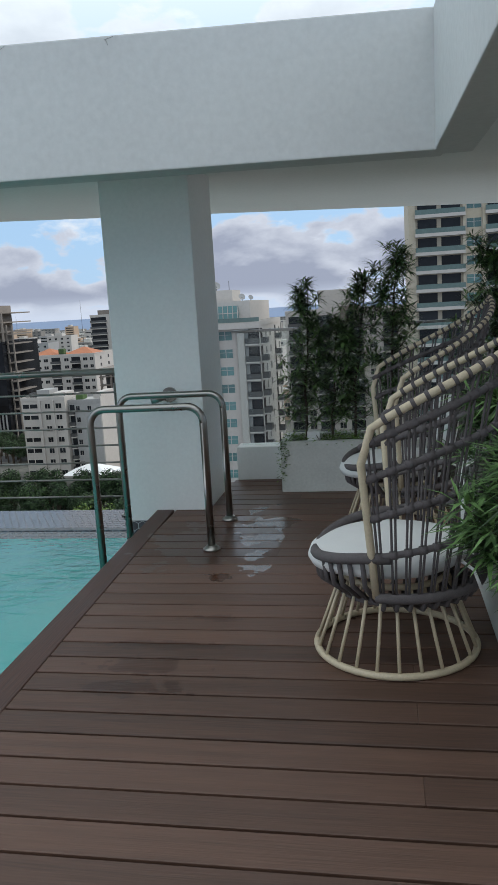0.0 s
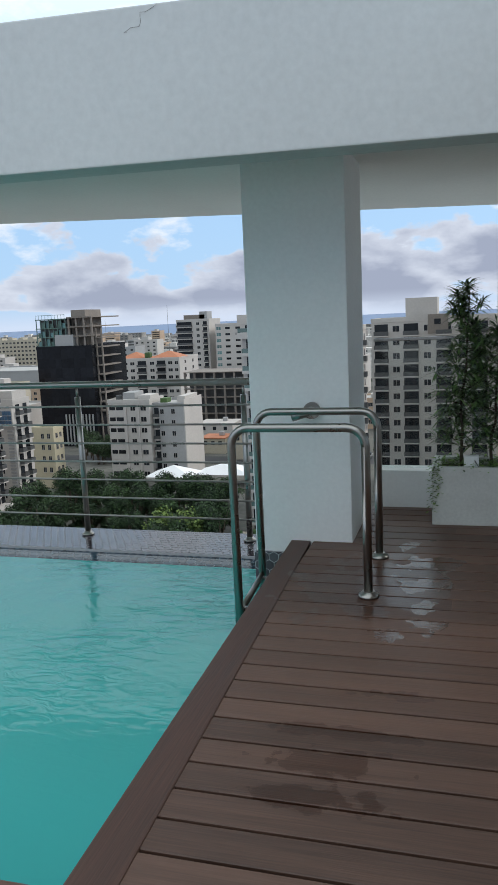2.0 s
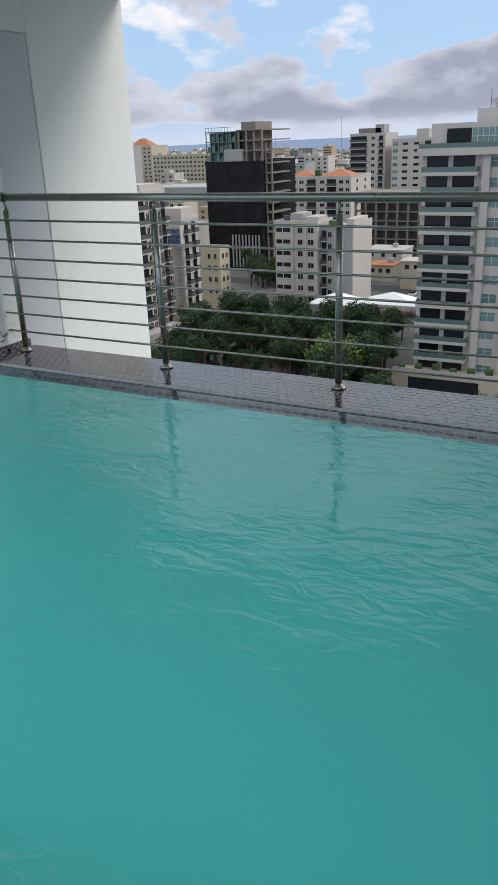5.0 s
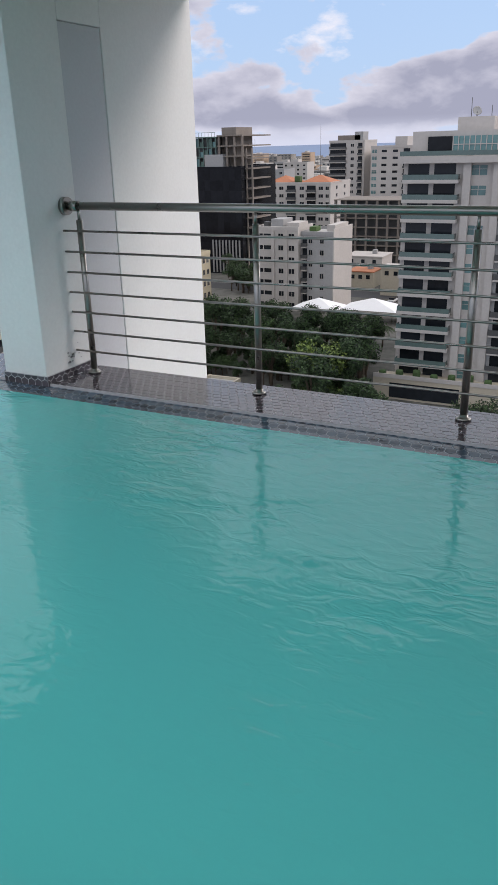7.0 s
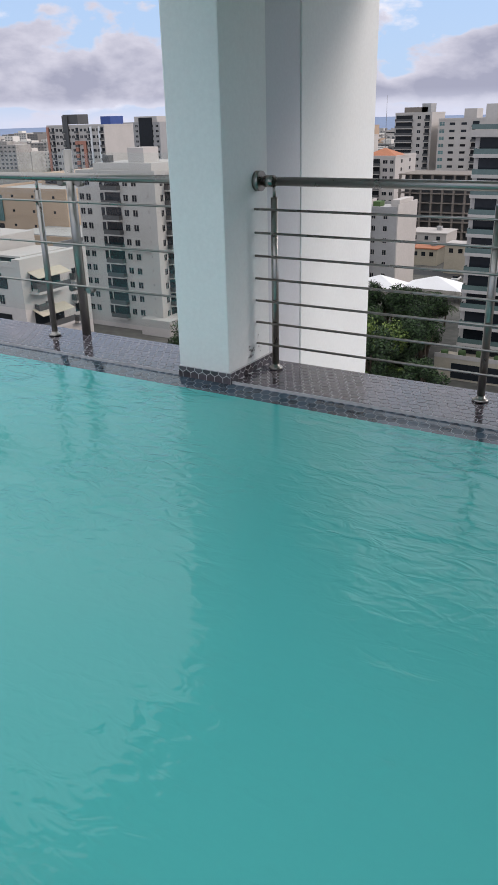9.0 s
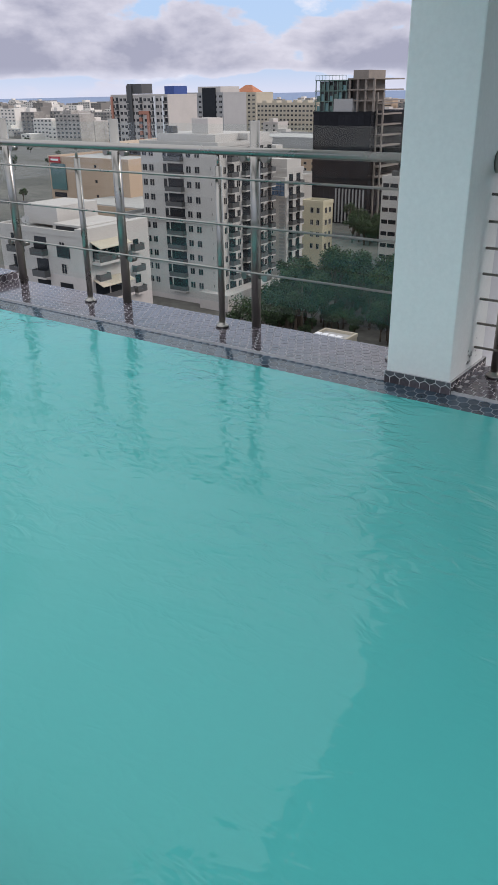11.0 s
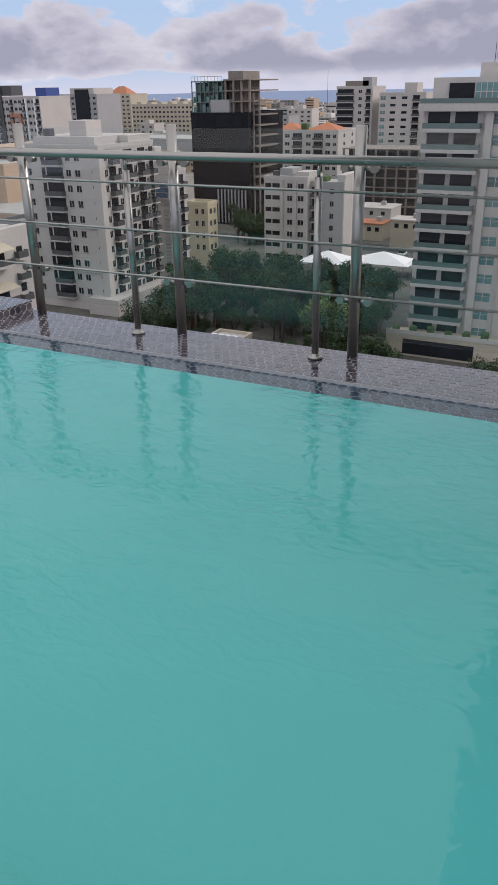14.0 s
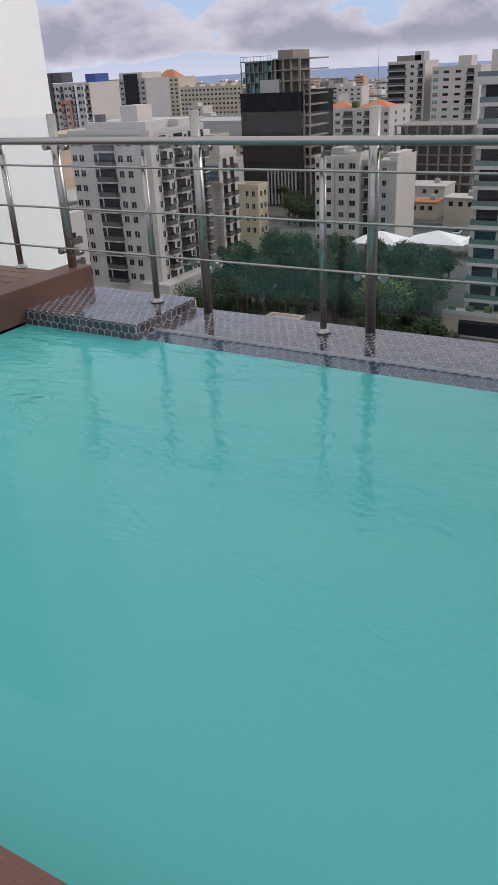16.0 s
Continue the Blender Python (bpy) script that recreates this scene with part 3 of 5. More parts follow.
def planter(name, label, x0, x1, y0, y1, h):
    p = thing(name, (x0, y0, 0), label, "planter")
    w, d, t = x1 - x0, y1 - y0, 0.05
    bm = bmesh.new()
    for b in ((0, w, 0, t, 0, h), (0, w, d - t, d, 0, h), (0, t, t, d - t, 0, h), (w - t, w, t, d - t, 0, h)):
        box(bm, *b)
    part("wall", bevel(bm, 0.006), M_PLANTER, p)
    part("soil", B(t, w - t, t, d - t, 0.0, h - 0.05), M_SOIL, p, "dark planting soil")
    return p


planter("planter", "low stained white concrete planter with green ground cover", 0.81, 3.4, 0.42, 0.84, 0.372)
planter("planter", "white concrete planter box along the deck edge", 1.97, 2.55, -3.6, -1.15, 0.44)


def leaf(bm, base, way, length, width, up):
    """A narrow folded leaf with a pointed end."""
    way = way.normalized()
    s = way.cross(up)
    if s.length < 1e-3:
        s = way.cross(Vector((1, 0, 0)))
    s = s.normalized() * width / 2
    droop = Vector((0, 0, -0.18 * length))
    a = bm.verts.new(base)
    m1 = bm.verts.new(base + way * length * 0.45 + s)
    m2 = bm.verts.new(base + way * length * 0.45 - s)
    tip = bm.verts.new(base + way * length + droop)
    mid = bm.verts.new(base + way * length * 0.5 - s.cross(way).normalized() * width * 0.15)
    for f in ((a, m1, mid), (a, mid, m2), (m1, tip, mid), (mid, tip, m2)):
        bm.faces.new(f)


def bush(label, base, height, spread, tips, seed, lean=(0, 0), leaf_len=0.135, low=0.10):
    rng = random.Random(seed)
    p = thing("bush", base, label, "bush")
    sb, lb = bmesh.new(), bmesh.new()
    top = Vector((lean[0], lean[1], height))
    stem = [Vector((lean[0] * k * k + rng.uniform(-1, 1) * 0.012, lean[1] * k * k + rng.uniform(-1, 1) * 0.012, height * k)) for k in [i / 9 for i in range(10)]]
    stem[0] = Vector((0, 0, -0.06))
    tube(sb, stem, 0.011, 7, taper=0.003)
    for i in range(tips):
        k = low + (1 - low) * (i + rng.random()) / tips
        j = min(8, int(k * 9))
        o = stem[j].lerp(stem[j + 1], k * 9 - j)
        a = rng.uniform(0, 2 * math.pi)
        reach = spread * (0.35 + 0.65 * rng.random()) * (1.05 - 0.65 * k * k)
        e = o + Vector((math.cos(a) * reach, math.sin(a) * reach, reach * rng.uniform(0.2, 0.9)))
        m = o.lerp(e, 0.5) + Vector((0, 0, -0.02))
        tube(sb, [o, m, e], 0.0035, 4, taper=0.0015)
        for q, cnt in ((e, 18), (m.lerp(e, 0.5), 13), (m, 9)):
            for _ in range(cnt):
                b = rng.uniform(0, 2 * math.pi)
                w = Vector((math.cos(b), math.sin(b), rng.uniform(-0.35, 0.9)))
                leaf(lb, q + Vector((rng.uniform(-1, 1), rng.uniform(-1, 1), rng.uniform(-1, 1))) * 0.012, w, leaf_len * rng.uniform(0.6, 1.15), 0.0125 * rng.uniform(0.8, 1.5), Vector((0, 0, 1)))
    part("stem", sb, M_STEM, p)
    part("foliage", lb, M_LEAF, p)
    return p


bush("dark green narrow-leaved shrub in the low planter", (0.99, 0.64, 0.33), 1.12, 0.19, 58, 3, (0.05, 0))
bush("dark green narrow-leaved shrub in the low planter", (1.34, 0.66, 0.33), 1.20, 0.23, 62, 5, (0.14, 0))
bush("tall dark green narrow-leaved shrub in the low planter", (1.62, 0.64, 0.33), 1.36, 0.22, 74, 7, (0.06, 0))
bush("dark green narrow-leaved shrub in the low planter", (1.18, 0.70, 0.33), 0.9, 0.18, 34, 8, (0.08, 0))
bush("dense green shrub in the planter behind the chairs", (2.32, 0.30, 0.0), 1.62, 0.34, 150, 11, (-0.05, 0))
bush("leafy green shrub overhanging the deck planter", (2.20, -2.02, 0.38), 0.55, 0.40, 110, 13, (-0.12, 0), 0.15)
bush("leafy green shrub overhanging the deck planter", (2.28, -1.55, 0.38), 0.5, 0.34, 90, 17, (-0.05, 0), 0.15)
bush("leafy green shrub overhanging the deck planter", (2.04, -2.66, 0.38), 0.46, 0.27, 110, 19, (-0.03, 0), 0.14)


def ground_cover(x0, x1, y0, y1, z, count, seed):
    rng = random.Random(seed)
    bm = bmesh.new()
    for _ in range(count):
        p = Vector((rng.uniform(x0, x1), rng.uniform(y0, y1), z + rng.uniform(0, 0.06)))
        a = rng.uniform(0, 6.3)
        leaf(bm, p, Vector((math.cos(a), math.sin(a), rng.uniform(-0.2, 0.8))), rng.uniform(0.02, 0.05), 0.015, Vector((0, 0, 1)))
    return bm


def trailing(bm, x, y, z, length, seed):
    rng = random.Random(seed)
    p = Vector((x, y, z))
    for i in range(int(length / 0.012)):
        p += Vector((rng.uniform(-0.006, 0.006), 0, -0.012))
        for _ in range(3):
            a = rng.uniform(3.2, 6.2)
            leaf(bm, p + Vector((rng.uniform(-0.02, 0.02), -0.004, 0)), Vector((math.cos(a), math.sin(a) * 0.5, rng.uniform(-0.3, 0.4))), 0.028, 0.012, Vector((0, 0, 1)))


gc = ground_cover(0.82, 2.6, 0.42, 0.82, 0.33, 2600, 21)
trailing(gc, 0.815, 0.42, 0.39, 0.30, 22)
trailing(gc, 0.84, 0.415, 0.39, 0.18, 23)
trailing(gc, 0.803, 0.50, 0.39, 0.34, 24)
tagged(part("ground_cover", gc, M_COVER), "small bright green creeping ground cover", "plant", kind="stuff")
lampbox = thing("garden_light", (1.05, 0.50, 0.33), "small white plastic spotlight box between the shrubs", "light fitting")
part("housing", bevel(B(-0.045, 0.045, -0.03, 0.03, 0.0, 0.105), 0.006), M_PAINT, lampbox)
part("cable", T([(0.02, -0.035, 0.08), (0.05, -0.05, 0.03), (0.03, -0.055, 0.0)], 0.003, 6), M_ROPE, lampbox)

# ---- chairs ----


def cane_chair():
    c = thing("lounge_chair", (0, 0, 0), "cream cane lounge chair woven with grey rope, white seat cushion", "chair", "peacock chairs on the deck")
    ring = lambda r, z, n=48: [(r * math.cos(2 * math.pi * k / n), r * math.sin(2 * math.pi * k / n), z) for k in range(n)]
    part("base_ring", tube(bmesh.new(), ring(0.31, 0.015), 0.014, 10, closed=True), M_CREAM, c)
    part("seat_ring", tube(bmesh.new(), ring(0.20, 0.31), 0.012, 10, closed=True), M_CREAM, c)
    for k in range(24):
        a = 2 * math.pi * (k + 0.5) / 24
        part("base_rod", T([(0.31 * math.cos(a), 0.31 * math.sin(a), 0.02), (0.20 * math.cos(a), 0.20 * math.sin(a), 0.31)], 0.0068, 8), M_CREAM, c)
    # heights of rim and bands at the arm posts and at the middle of the back
    LEV = [(0.31, 0.31, 0.31), (0.46, 0.56, 0.36), (0.60, 0.79, 0.41), (0.74, 1.01, 0.46), (0.86, 1.20, 0.50), (0.89, 1.32, 0.53)]

    def at(level, phi):
        za, zb, r = LEV[level]
        s = (1 - abs(phi) / radians(100))
        z = za + (zb - za) * s ** (0.9 if level < 5 else 0.8)
        return Vector((r * math.cos(phi) + 0.02, (0.31 + 0.3 * (r - 0.31)) * math.sin(phi), z))
    sweep = [radians(d) for d in range(-100, 101, 5)]
    for lv in (1, 2, 3, 4):
        band = part("rope_band", T([at(lv, p) for p in sweep], 0.0125, 10), M_ROPE, c, "thick grey rope-wrapped band")
    for lv in (1, 2, 3, 4):
        for k in range(25):
            p = radians(-96 + 8 * k)
            part("rope_knot", T([at(lv, p - 0.035), at(lv, p + 0.035)], 0.0165, 7), M_ROPE, c)
    rim_pts = [(at(0, sweep[0]))] + [at(0, sweep[0]).lerp(at(5, sweep[0]), k) for k in (0.3, 0.6, 0.85)]
    rim_pts += [at(5, p) + Vector((0, 0, 0)) for p in sweep[1:-1]] + [at(0, sweep[-1]).lerp(at(5, sweep[-1]), k) for k in (0.85, 0.6, 0.3)] + [at(0, sweep[-1])]
    hoop_ = part("back_hoop", T(rim_pts, 0.0145, 12), M_CREAM, c, "cream cane hoop bound with grey rope")
    for p in sweep[2:-2:1]:
        q, w = at(5, p - 0.012), at(5, p + 0.012)
        part("rope_binding", T([q, w], 0.0185, 10), M_ROPE, hoop_)
    for i, p in enumerate([radians(-96 + 8 * k) for k in range(25)]):
        for off in (-0.018, 0.018):
            part("back_rod", T([at(lv, p + off) + Vector((0, 0, 0.004)) for lv in range(6)], 0.005, 6), M_ROPE, c)
    # woven bowl under the seat
    part("bowl_band", T([at(0, p) for p in sweep], 0.019, 10), M_ROPE, c)
    low = [Vector((0.205 * math.cos(2 * math.pi * k / 40), 0.205 * math.sin(2 * math.pi * k / 40), 0.252)) for k in range(40)]
    part("bowl_ring", tube(bmesh.new(), low, 0.016, 8, closed=True), M_ROPE, c)
    front = [radians(100 + 4 * k) for k in range(41)]

    def lip(a):
        f = 1 - abs(a - math.pi) / radians(80)
        f = max(0.0, f)
        return Vector((0.02 - 0.32 * abs(math.cos(a)) ** 0.8 if f > 0 else 0.02, 0.325 * math.sin(a), 0.46 - 0.07 * f))
    part("front_lip", T([lip(a) for a in front], 0.020, 10), M_ROPE, c, "thick grey rope-wrapped front lip")
    for k in range(40):
        a = 2 * math.pi * (k + 0.5) / 40
        d = min(abs(a), abs(2 * math.pi - a))
        upper = at(0, a if a < math.pi else a - 2 * math.pi) if d < radians(98) else lip(a)
        lo = Vector((0.205 * math.cos(a), 0.205 * math.sin(a), 0.252))
        part("bowl_rod", T([upper, lo.lerp(upper, 0.55) + Vector((0.035 * math.cos(a), 0.035 * math.sin(a), -0.02)), lo], 0.0095, 6), M_ROPE, c)
    bm = bmesh.new()
    for k in range(-5, 6):
        x = k * 0.045
        h = math.sqrt(max(0.0, 0.24 ** 2 - x * x))
        tube(bm, [(x, -h, 0.275), (x, h, 0.275)], 0.008, 6)
    part("seat_slats", bm, M_ROPE, c)
    # cushions
    bm = lathe(bmesh.new(), [(0.25, 0.0), (0.285, 0.012), (0.297, 0.038), (0.285, 0.066), (0.235, 0.082), (0.10, 0.088)], (0, 0, 0), 40)
    for v in bm.verts:
        v.co.x *= 1.05
        v.co.z += 0.006 * math.sin(9 * v.co.x) * math.cos(11 * v.co.y)
    cu = part("seat_cushion", bm, M_CUSHION, c, "round white seat cushion")
    cu.location, cu.rotation_euler = (-0.02, 0, 0.36), (0, radians(-3), 0)
    part("cushion_tie", T([(0.27, -0.22, 0.06), (0.32, -0.25, 0.03), (0.34, -0.27, -0.03)], 0.006, 6), M_CUSHION, cu)
    bm = bmesh.new()
    g = 14
    grid = [[None] * (g + 1) for _ in range(g + 1)]
    for side in (0, 1):
        for i in range(g + 1):
            for j in range(g + 1):
                u, w = i / g * 2 - 1, j / g * 2 - 1
                edge = max(0.0, 1 - max(abs(u), abs(w)) ** 4)
                phi = u * radians(38)
                r = 0.335 - (0.02 + 0.055 * edge ** 0.5 if side else 0.0)
                grid[i][j] = bm.verts.new((r * math.cos(phi) + 0.02, r * math.sin(phi), 0.62 + w * 0.155 * (1 - 0.12 * u * u)))
        for i in range(g):
            for j in range(g):
                f = bm.faces.new((grid[i][j], grid[i + 1][j], grid[i + 1][j + 1], grid[i][j + 1]))
                f.smooth = True
    part("back_cushion", bm, M_CUSHION, c, "white back cushion")
    return c


chair = cane_chair()
chair.matrix_basis = pose(1.58, -2.07, 0.0, 0, 0, -6)
copy_thing(chair, pose(1.62, -0.50, 0.0, 0, 0, 10))

# ---- ground, sea ----
solid("ground", M_GROUND, "hazy built-up city ground reaching the coast", "ground", (-4000, 4000, 2.45, 2100, -60, -58.7), rounded=0)
bm = B(-4990, 4990, 2000, 4990, -70, -56)
for v in bm.verts:
    if v.co.z > -60 and v.co.y > 3000:
        v.co.z = -15.0
tagged(part("sea", bm, M_SEA), "blue grey sea out to the horizon", "sea", kind="structure")

# ---- city ----
M_WALL = material("city_wall_white", (0.47, 0.435, 0.405), 0.85, var=0.12, scale=0.12, fine=1.5, bump=0.0)
M_WALLC = material("city_wall_cream", (0.46, 0.405, 0.315), 0.85, var=0.12, scale=0.12, fine=1.5, bump=0.0)
M_WALLG = material("city_wall_grey", (0.33, 0.325, 0.32), 0.85, var=0.12, scale=0.12, fine=1.5, bump=0.0)
M_WALLP = material("city_wall_peach", (0.46, 0.33, 0.235), 0.85, var=0.12, scale=0.12, fine=1.5, bump=0.0)
M_CONC = material("bare_concrete", (0.21, 0.18, 0.155), 0.9, var=0.25, scale=0.3, fine=3, bump=0.0)
M_ROOF = material("flat_roof", (0.38, 0.37, 0.35), 0.9, var=0.25, scale=0.2, fine=2, bump=0.0)
M_TERRA = material("orange_roof_tile", (0.42, 0.16, 0.08), 0.8, var=0.25, scale=0.3, fine=3, bump=0.0)
# window glass; the same dark colour also gives the shade in open recesses
M_PANE = material("dark_window_glass", (0.018, 0.021, 0.025), 0.15, var=0.4, scale=0.1, fine=1, bump=0.0, rand=0.6, ior=1.28)
M_TEAL = material("teal_window_glass", (0.10, 0.20, 0.20), 0.12, var=0.3, scale=0.1, fine=1, bump=0.0, rand=0.6)
M_DARK = material("dark_balcony_rail", (0.07, 0.07, 0.07), 0.5, var=0.2, scale=0.3, fine=2, bump=0.0)
M_GREENRAIL = material("green_balcony_glass", (0.10, 0.15, 0.14), 0.15, var=0.2, scale=0.3, fine=2, bump=0.0)
M_BLACK = material("black_curtain_glass", (0.012, 0.013, 0.016), 0.12, var=0.4, scale=0.1, fine=0.6, bump=0.0, rand=0.4, ior=1.22)
M_NET = material("green_scaffold_net", (0.10, 0.16, 0.14), 0.8, var=0.35, scale=0.3, fine=2, bump=0.0)
M_BLUE = material("blue_steel", (0.03, 0.07, 0.25), 0.5, var=0.2, scale=0.3, fine=2, bump=0.0)
M_BLUE_GLASS = material("blue_window_glass", (0.05, 0.10, 0.17), 0.12, var=0.3, scale=0.1, fine=1, bump=0.0, rand=0.6)
M_YELLOW = material("city_wall_yellow", (0.48, 0.415, 0.29), 0.85, var=0.1, scale=0.12, fine=1.5, bump=0.0)
M_RED = material("red_sign", (0.45, 0.02, 0.03), 0.5, var=0.1, scale=0.3, fine=2, bump=0.0)
M_SALMON = material("salmon_panel", (0.45, 0.20, 0.14), 0.8, var=0.15, scale=0.3, fine=2, bump=0.0)
M_WHITE = material("tent_cloth", (0.80, 0.80, 0.80), 0.8, var=0.05, scale=0.3, fine=2, bump=0.0)
GROUND_Z = -41.0
before_city = set(scene.objects)


def unit(name, boxes, mats):
    """A mesh of boxes in a unit cell, each box with its own material."""
    bm = bmesh.new()
    for k, b in enumerate(boxes):
        n0 = len(bm.faces)
        box(bm, *b[:6])
        bm.faces.ensure_lookup_table()
        for f in bm.faces[n0:]:
            f.material_index = b[6]
    bmesh.ops.recalc_face_normals(bm, faces=bm.faces)
    me = bpy.data.meshes.new(name)
    bm.to_mesh(me)
    bm.free()
    for m in mats:
        me.materials.append(m)
    return me


WIN = unit("window", [(-0.5, 0.5, -0.02, 0.05, 0, 1, 1), (-0.5, -0.46, -0.06, 0.05, 0, 1, 0), (0.46, 0.5, -0.06, 0.05, 0, 1, 0), (-0.02, 0.02, -0.06, 0.05, 0, 1, 0), (-0.54, 0.54, -0.12, 0.05, -0.06, 0.0, 0)], [M_WALL, M_PANE])
WIN_T = unit("window", [(-0.5, 0.5, -0.02, 0.05, 0, 1, 1), (-0.5, -0.46, -0.06, 0.05, 0, 1, 0), (0.46, 0.5, -0.06, 0.05, 0, 1, 0), (-0.02, 0.02, -0.06, 0.05, 0, 1, 0), (-0.46, 0.46, -0.05, 0.05, 0.6, 0.64, 0)], [M_WALL, M_TEAL])
PANE_B = unit("pane", [(-0.49, 0.49, -0.05, 0.05, 0.01, 0.99, 0)], [M_BLACK])


def balcony_set(depth, slab, rail, openings, rail_mat):
    """The pieces of a balcony in a unit cell: slab, rail, opening."""
    return (unit("balcony", [(-0.51, 0.51, -depth, 0.05, slab[0], slab[1], 0)], [M_WALL]),
            unit("railing", [(-0.5, 0.5, -depth + 0.02, -depth + 0.08, slab[1], rail, 0), (-0.5, -0.495, -depth + 0.08, 0, slab[1], rail, 0), (0.495, 0.5, -depth + 0.08, 0, slab[1], rail, 0)], [rail_mat]),
            *(unit("balcony_door", [(a, b, -0.03, 0.05, slab[1], 0.86, 0)], [M_PANE]) for a, b in openings))


# BALC_D's full-width dark panel carries the shade of a recessed balcony
BALC_D = balcony_set(1.2, (-0.06, 0.03), 0.34, ((-0.47, 0.47),), M_DARK)
BALC_G = balcony_set(1.6, (-0.10, 0.08), 0.34, ((-0.45, -0.06), (0.03, 0.42)), M_GREENRAIL)
SLOT = unit("opening", [(-0.5, 0.5, -0.03, 0.05, 0, 1, 0)], [M_PANE])
KINDS = {"w": (WIN, 0.30, 0.42), "t": (WIN_T, 0.28, 0.48), "s": (SLOT, 0.35, 0.35), "v": (SLOT, 0.55, 0.18), "b": (BALC_D, 0.0, 1.0), "g": (BALC_G, 0.0, 1.0), "p": (PANE_B, 0.0, 1.0), "r": (SLOT, 0.2, 0.62)}


def face(parent, x, y, z0, axis, length, floors, fh, spec):
    """Openings on one face: spec holds (place along it 0..1, width in metres, kind)."""
    for f in range(floors):
        for u, w, kind in spec:
            me, lo, hgt = KINDS[kind]
            pieces = me if isinstance(me, tuple) else (me,)
            ob = new(pieces[0].name, pieces[0])
            ob.parent = parent
            for piece in pieces[1:]:
                new(piece.name, piece).parent = ob
            if axis == "x":
                ob.location = (x + u * length, y, z0 + f * fh + lo * fh)
            else:
                ob.location, ob.rotation_euler = (x, y + u * length, z0 + f * fh + lo * fh), (0, 0, radians(90))
            ob.scale = (w, 1.0, hgt * fh)


def building(name, label, x0, x1, y0, y1, top, wall, fh=3.0, front=(), side=(), floors=None, extras=(), parapet=0.9):
    b = thing(name, (0, 0, GROUND_Z), label, "building")
    h = top - GROUND_Z
    bm = bmesh.new()
    box(bm, x0, x1, y0, y1, 0, h)
    part("wall", bm, wall, b)
    bm = bmesh.new()
    for q in ((x0 - 0.1, x1 + 0.1, y0 - 0.1, y0 + 0.25, h, h + parapet), (x0 - 0.1, x1 + 0.1, y1 - 0.25, y1 + 0.1, h, h + parapet), (x0 - 0.1, x0 + 0.25, y0 + 0.25, y1 - 0.25, h, h + parapet), (x1 - 0.25, x1 + 0.1, y0 + 0.25, y1 - 0.25, h, h + parapet)):
        box(bm, *q)
    part("parapet", bm, wall, b)
    part("roof", B(x0 + 0.25, x1 - 0.25, y0 + 0.25, y1 - 0.25, h, h + 0.15), M_ROOF, b)
    n = floors or int(h / fh)
    z0 = h - n * fh
    if front:
        face(b, x0, y0, z0, "x", x1 - x0, n, fh, front)
    if side:
        face(b, x1, y0, z0, "y", y1 - y0, n, fh, side)
    for nm, mat, (a0, a1, b0, b1, c0, c1) in extras:
        part(nm, B(a0, a1, b0, b1, c0 - GROUND_Z, c1 - GROUND_Z), mat, b)
    return b


def dish(parent, x, y, z, r, name="satellite_dish"):
    bm = bmesh.new()
    lathe(bm, [(0.02, -r * 0.3), (r * 0.5, -r * 0.22), (r * 0.85, -r * 0.06), (r, 0.0), (r * 0.83, -0.03), (r * 0.45, -r * 0.18)], (0, 0, 0), 16)
    bmesh.ops.transform(bm, matrix=pose(x, y, z - GROUND_Z + r * 1.2, 62, 0, 30), verts=bm.verts)
    d = part(name, bm, M_WALLG, parent)
    part("mast", T([(x, y, z - GROUND_Z), (x, y, z - GROUND_Z + r)], 0.08, 6), M_DARK, d)


# white balcony tower close by
tw = building("apartment_tower", "white residential tower with glass balconies and roof dishes", -38.3, -20.2, 125.0, 152.0, -2.0, M_WALL, 3.02,
              front=[(0.26, 8.8, "g"), (0.665, 2.6, "t"), (0.93, 2.4, "b")],
              side=[(0.06, 2.2, "b"), (0.25, 1.4, "w"), (0.45, 1.4, "w"), (0.7, 1.8, "b"), (0.9, 1.4, "w")], floors=12,
              extras=[("penthouse", M_WALL, (-37.6, -22.0, 127.0, 150.0, -1.2, 2.4)), ("penthouse_glass", M_TEAL, (-31.0, -24.0, 126.6, 127.0, -0.8, 1.6)),
                      ("penthouse_opening", M_PANE, (-35.0, -31.2, 126.6, 127.0, -0.9, 1.6)), ("roof_tank_room", M_WALL, (-31.2, -25.5, 130.0, 138.0, 2.4, 4.4)),
                      ("cornice", M_WALL, (-38.8, -19.9, 123.4, 126.6, -2.3, -1.3)), ("pilaster", M_WALL, (-28.6, -27.4, 124.2, 125.0, -41.0, -1.2)),
                      ("pilaster", M_WALL, (-24.0, -22.8, 124.2, 125.0, -41.0, -1.2)), ("podium", M_WALLC, (-41.0, -19.0, 121.0, 125.0, -41.0, -37.2)),
                      ("grey_recess", M_WALLG, (-22.8, -22.2, 124.8, 125.0, -41.0, -1.2))])
for k in range(7):
    part("potted_shrub", bevel(B(-40.2 + 3.0 * k, -39.0 + 3.0 * k, 121.4, 122.6, 3.8, 4.9 + 0.25 * (k % 3)), 0.35), M_TREE_MID, tw)
for k in range(9):
    part("glazing_bar", B(-31.05 + 0.86 * k, -30.93 + 0.86 * k, 126.45, 126.6, 40.2, 42.6), M_WALL, tw)
part("glazing_bar", B(-31.0, -24.0, 126.46, 126.6, 41.3, 41.42), M_WALL, tw)
part("penthouse_railing", B(-38.6, -20.0, 123.5, 123.6, 39.8, 40.5), M_GREENRAIL, tw)
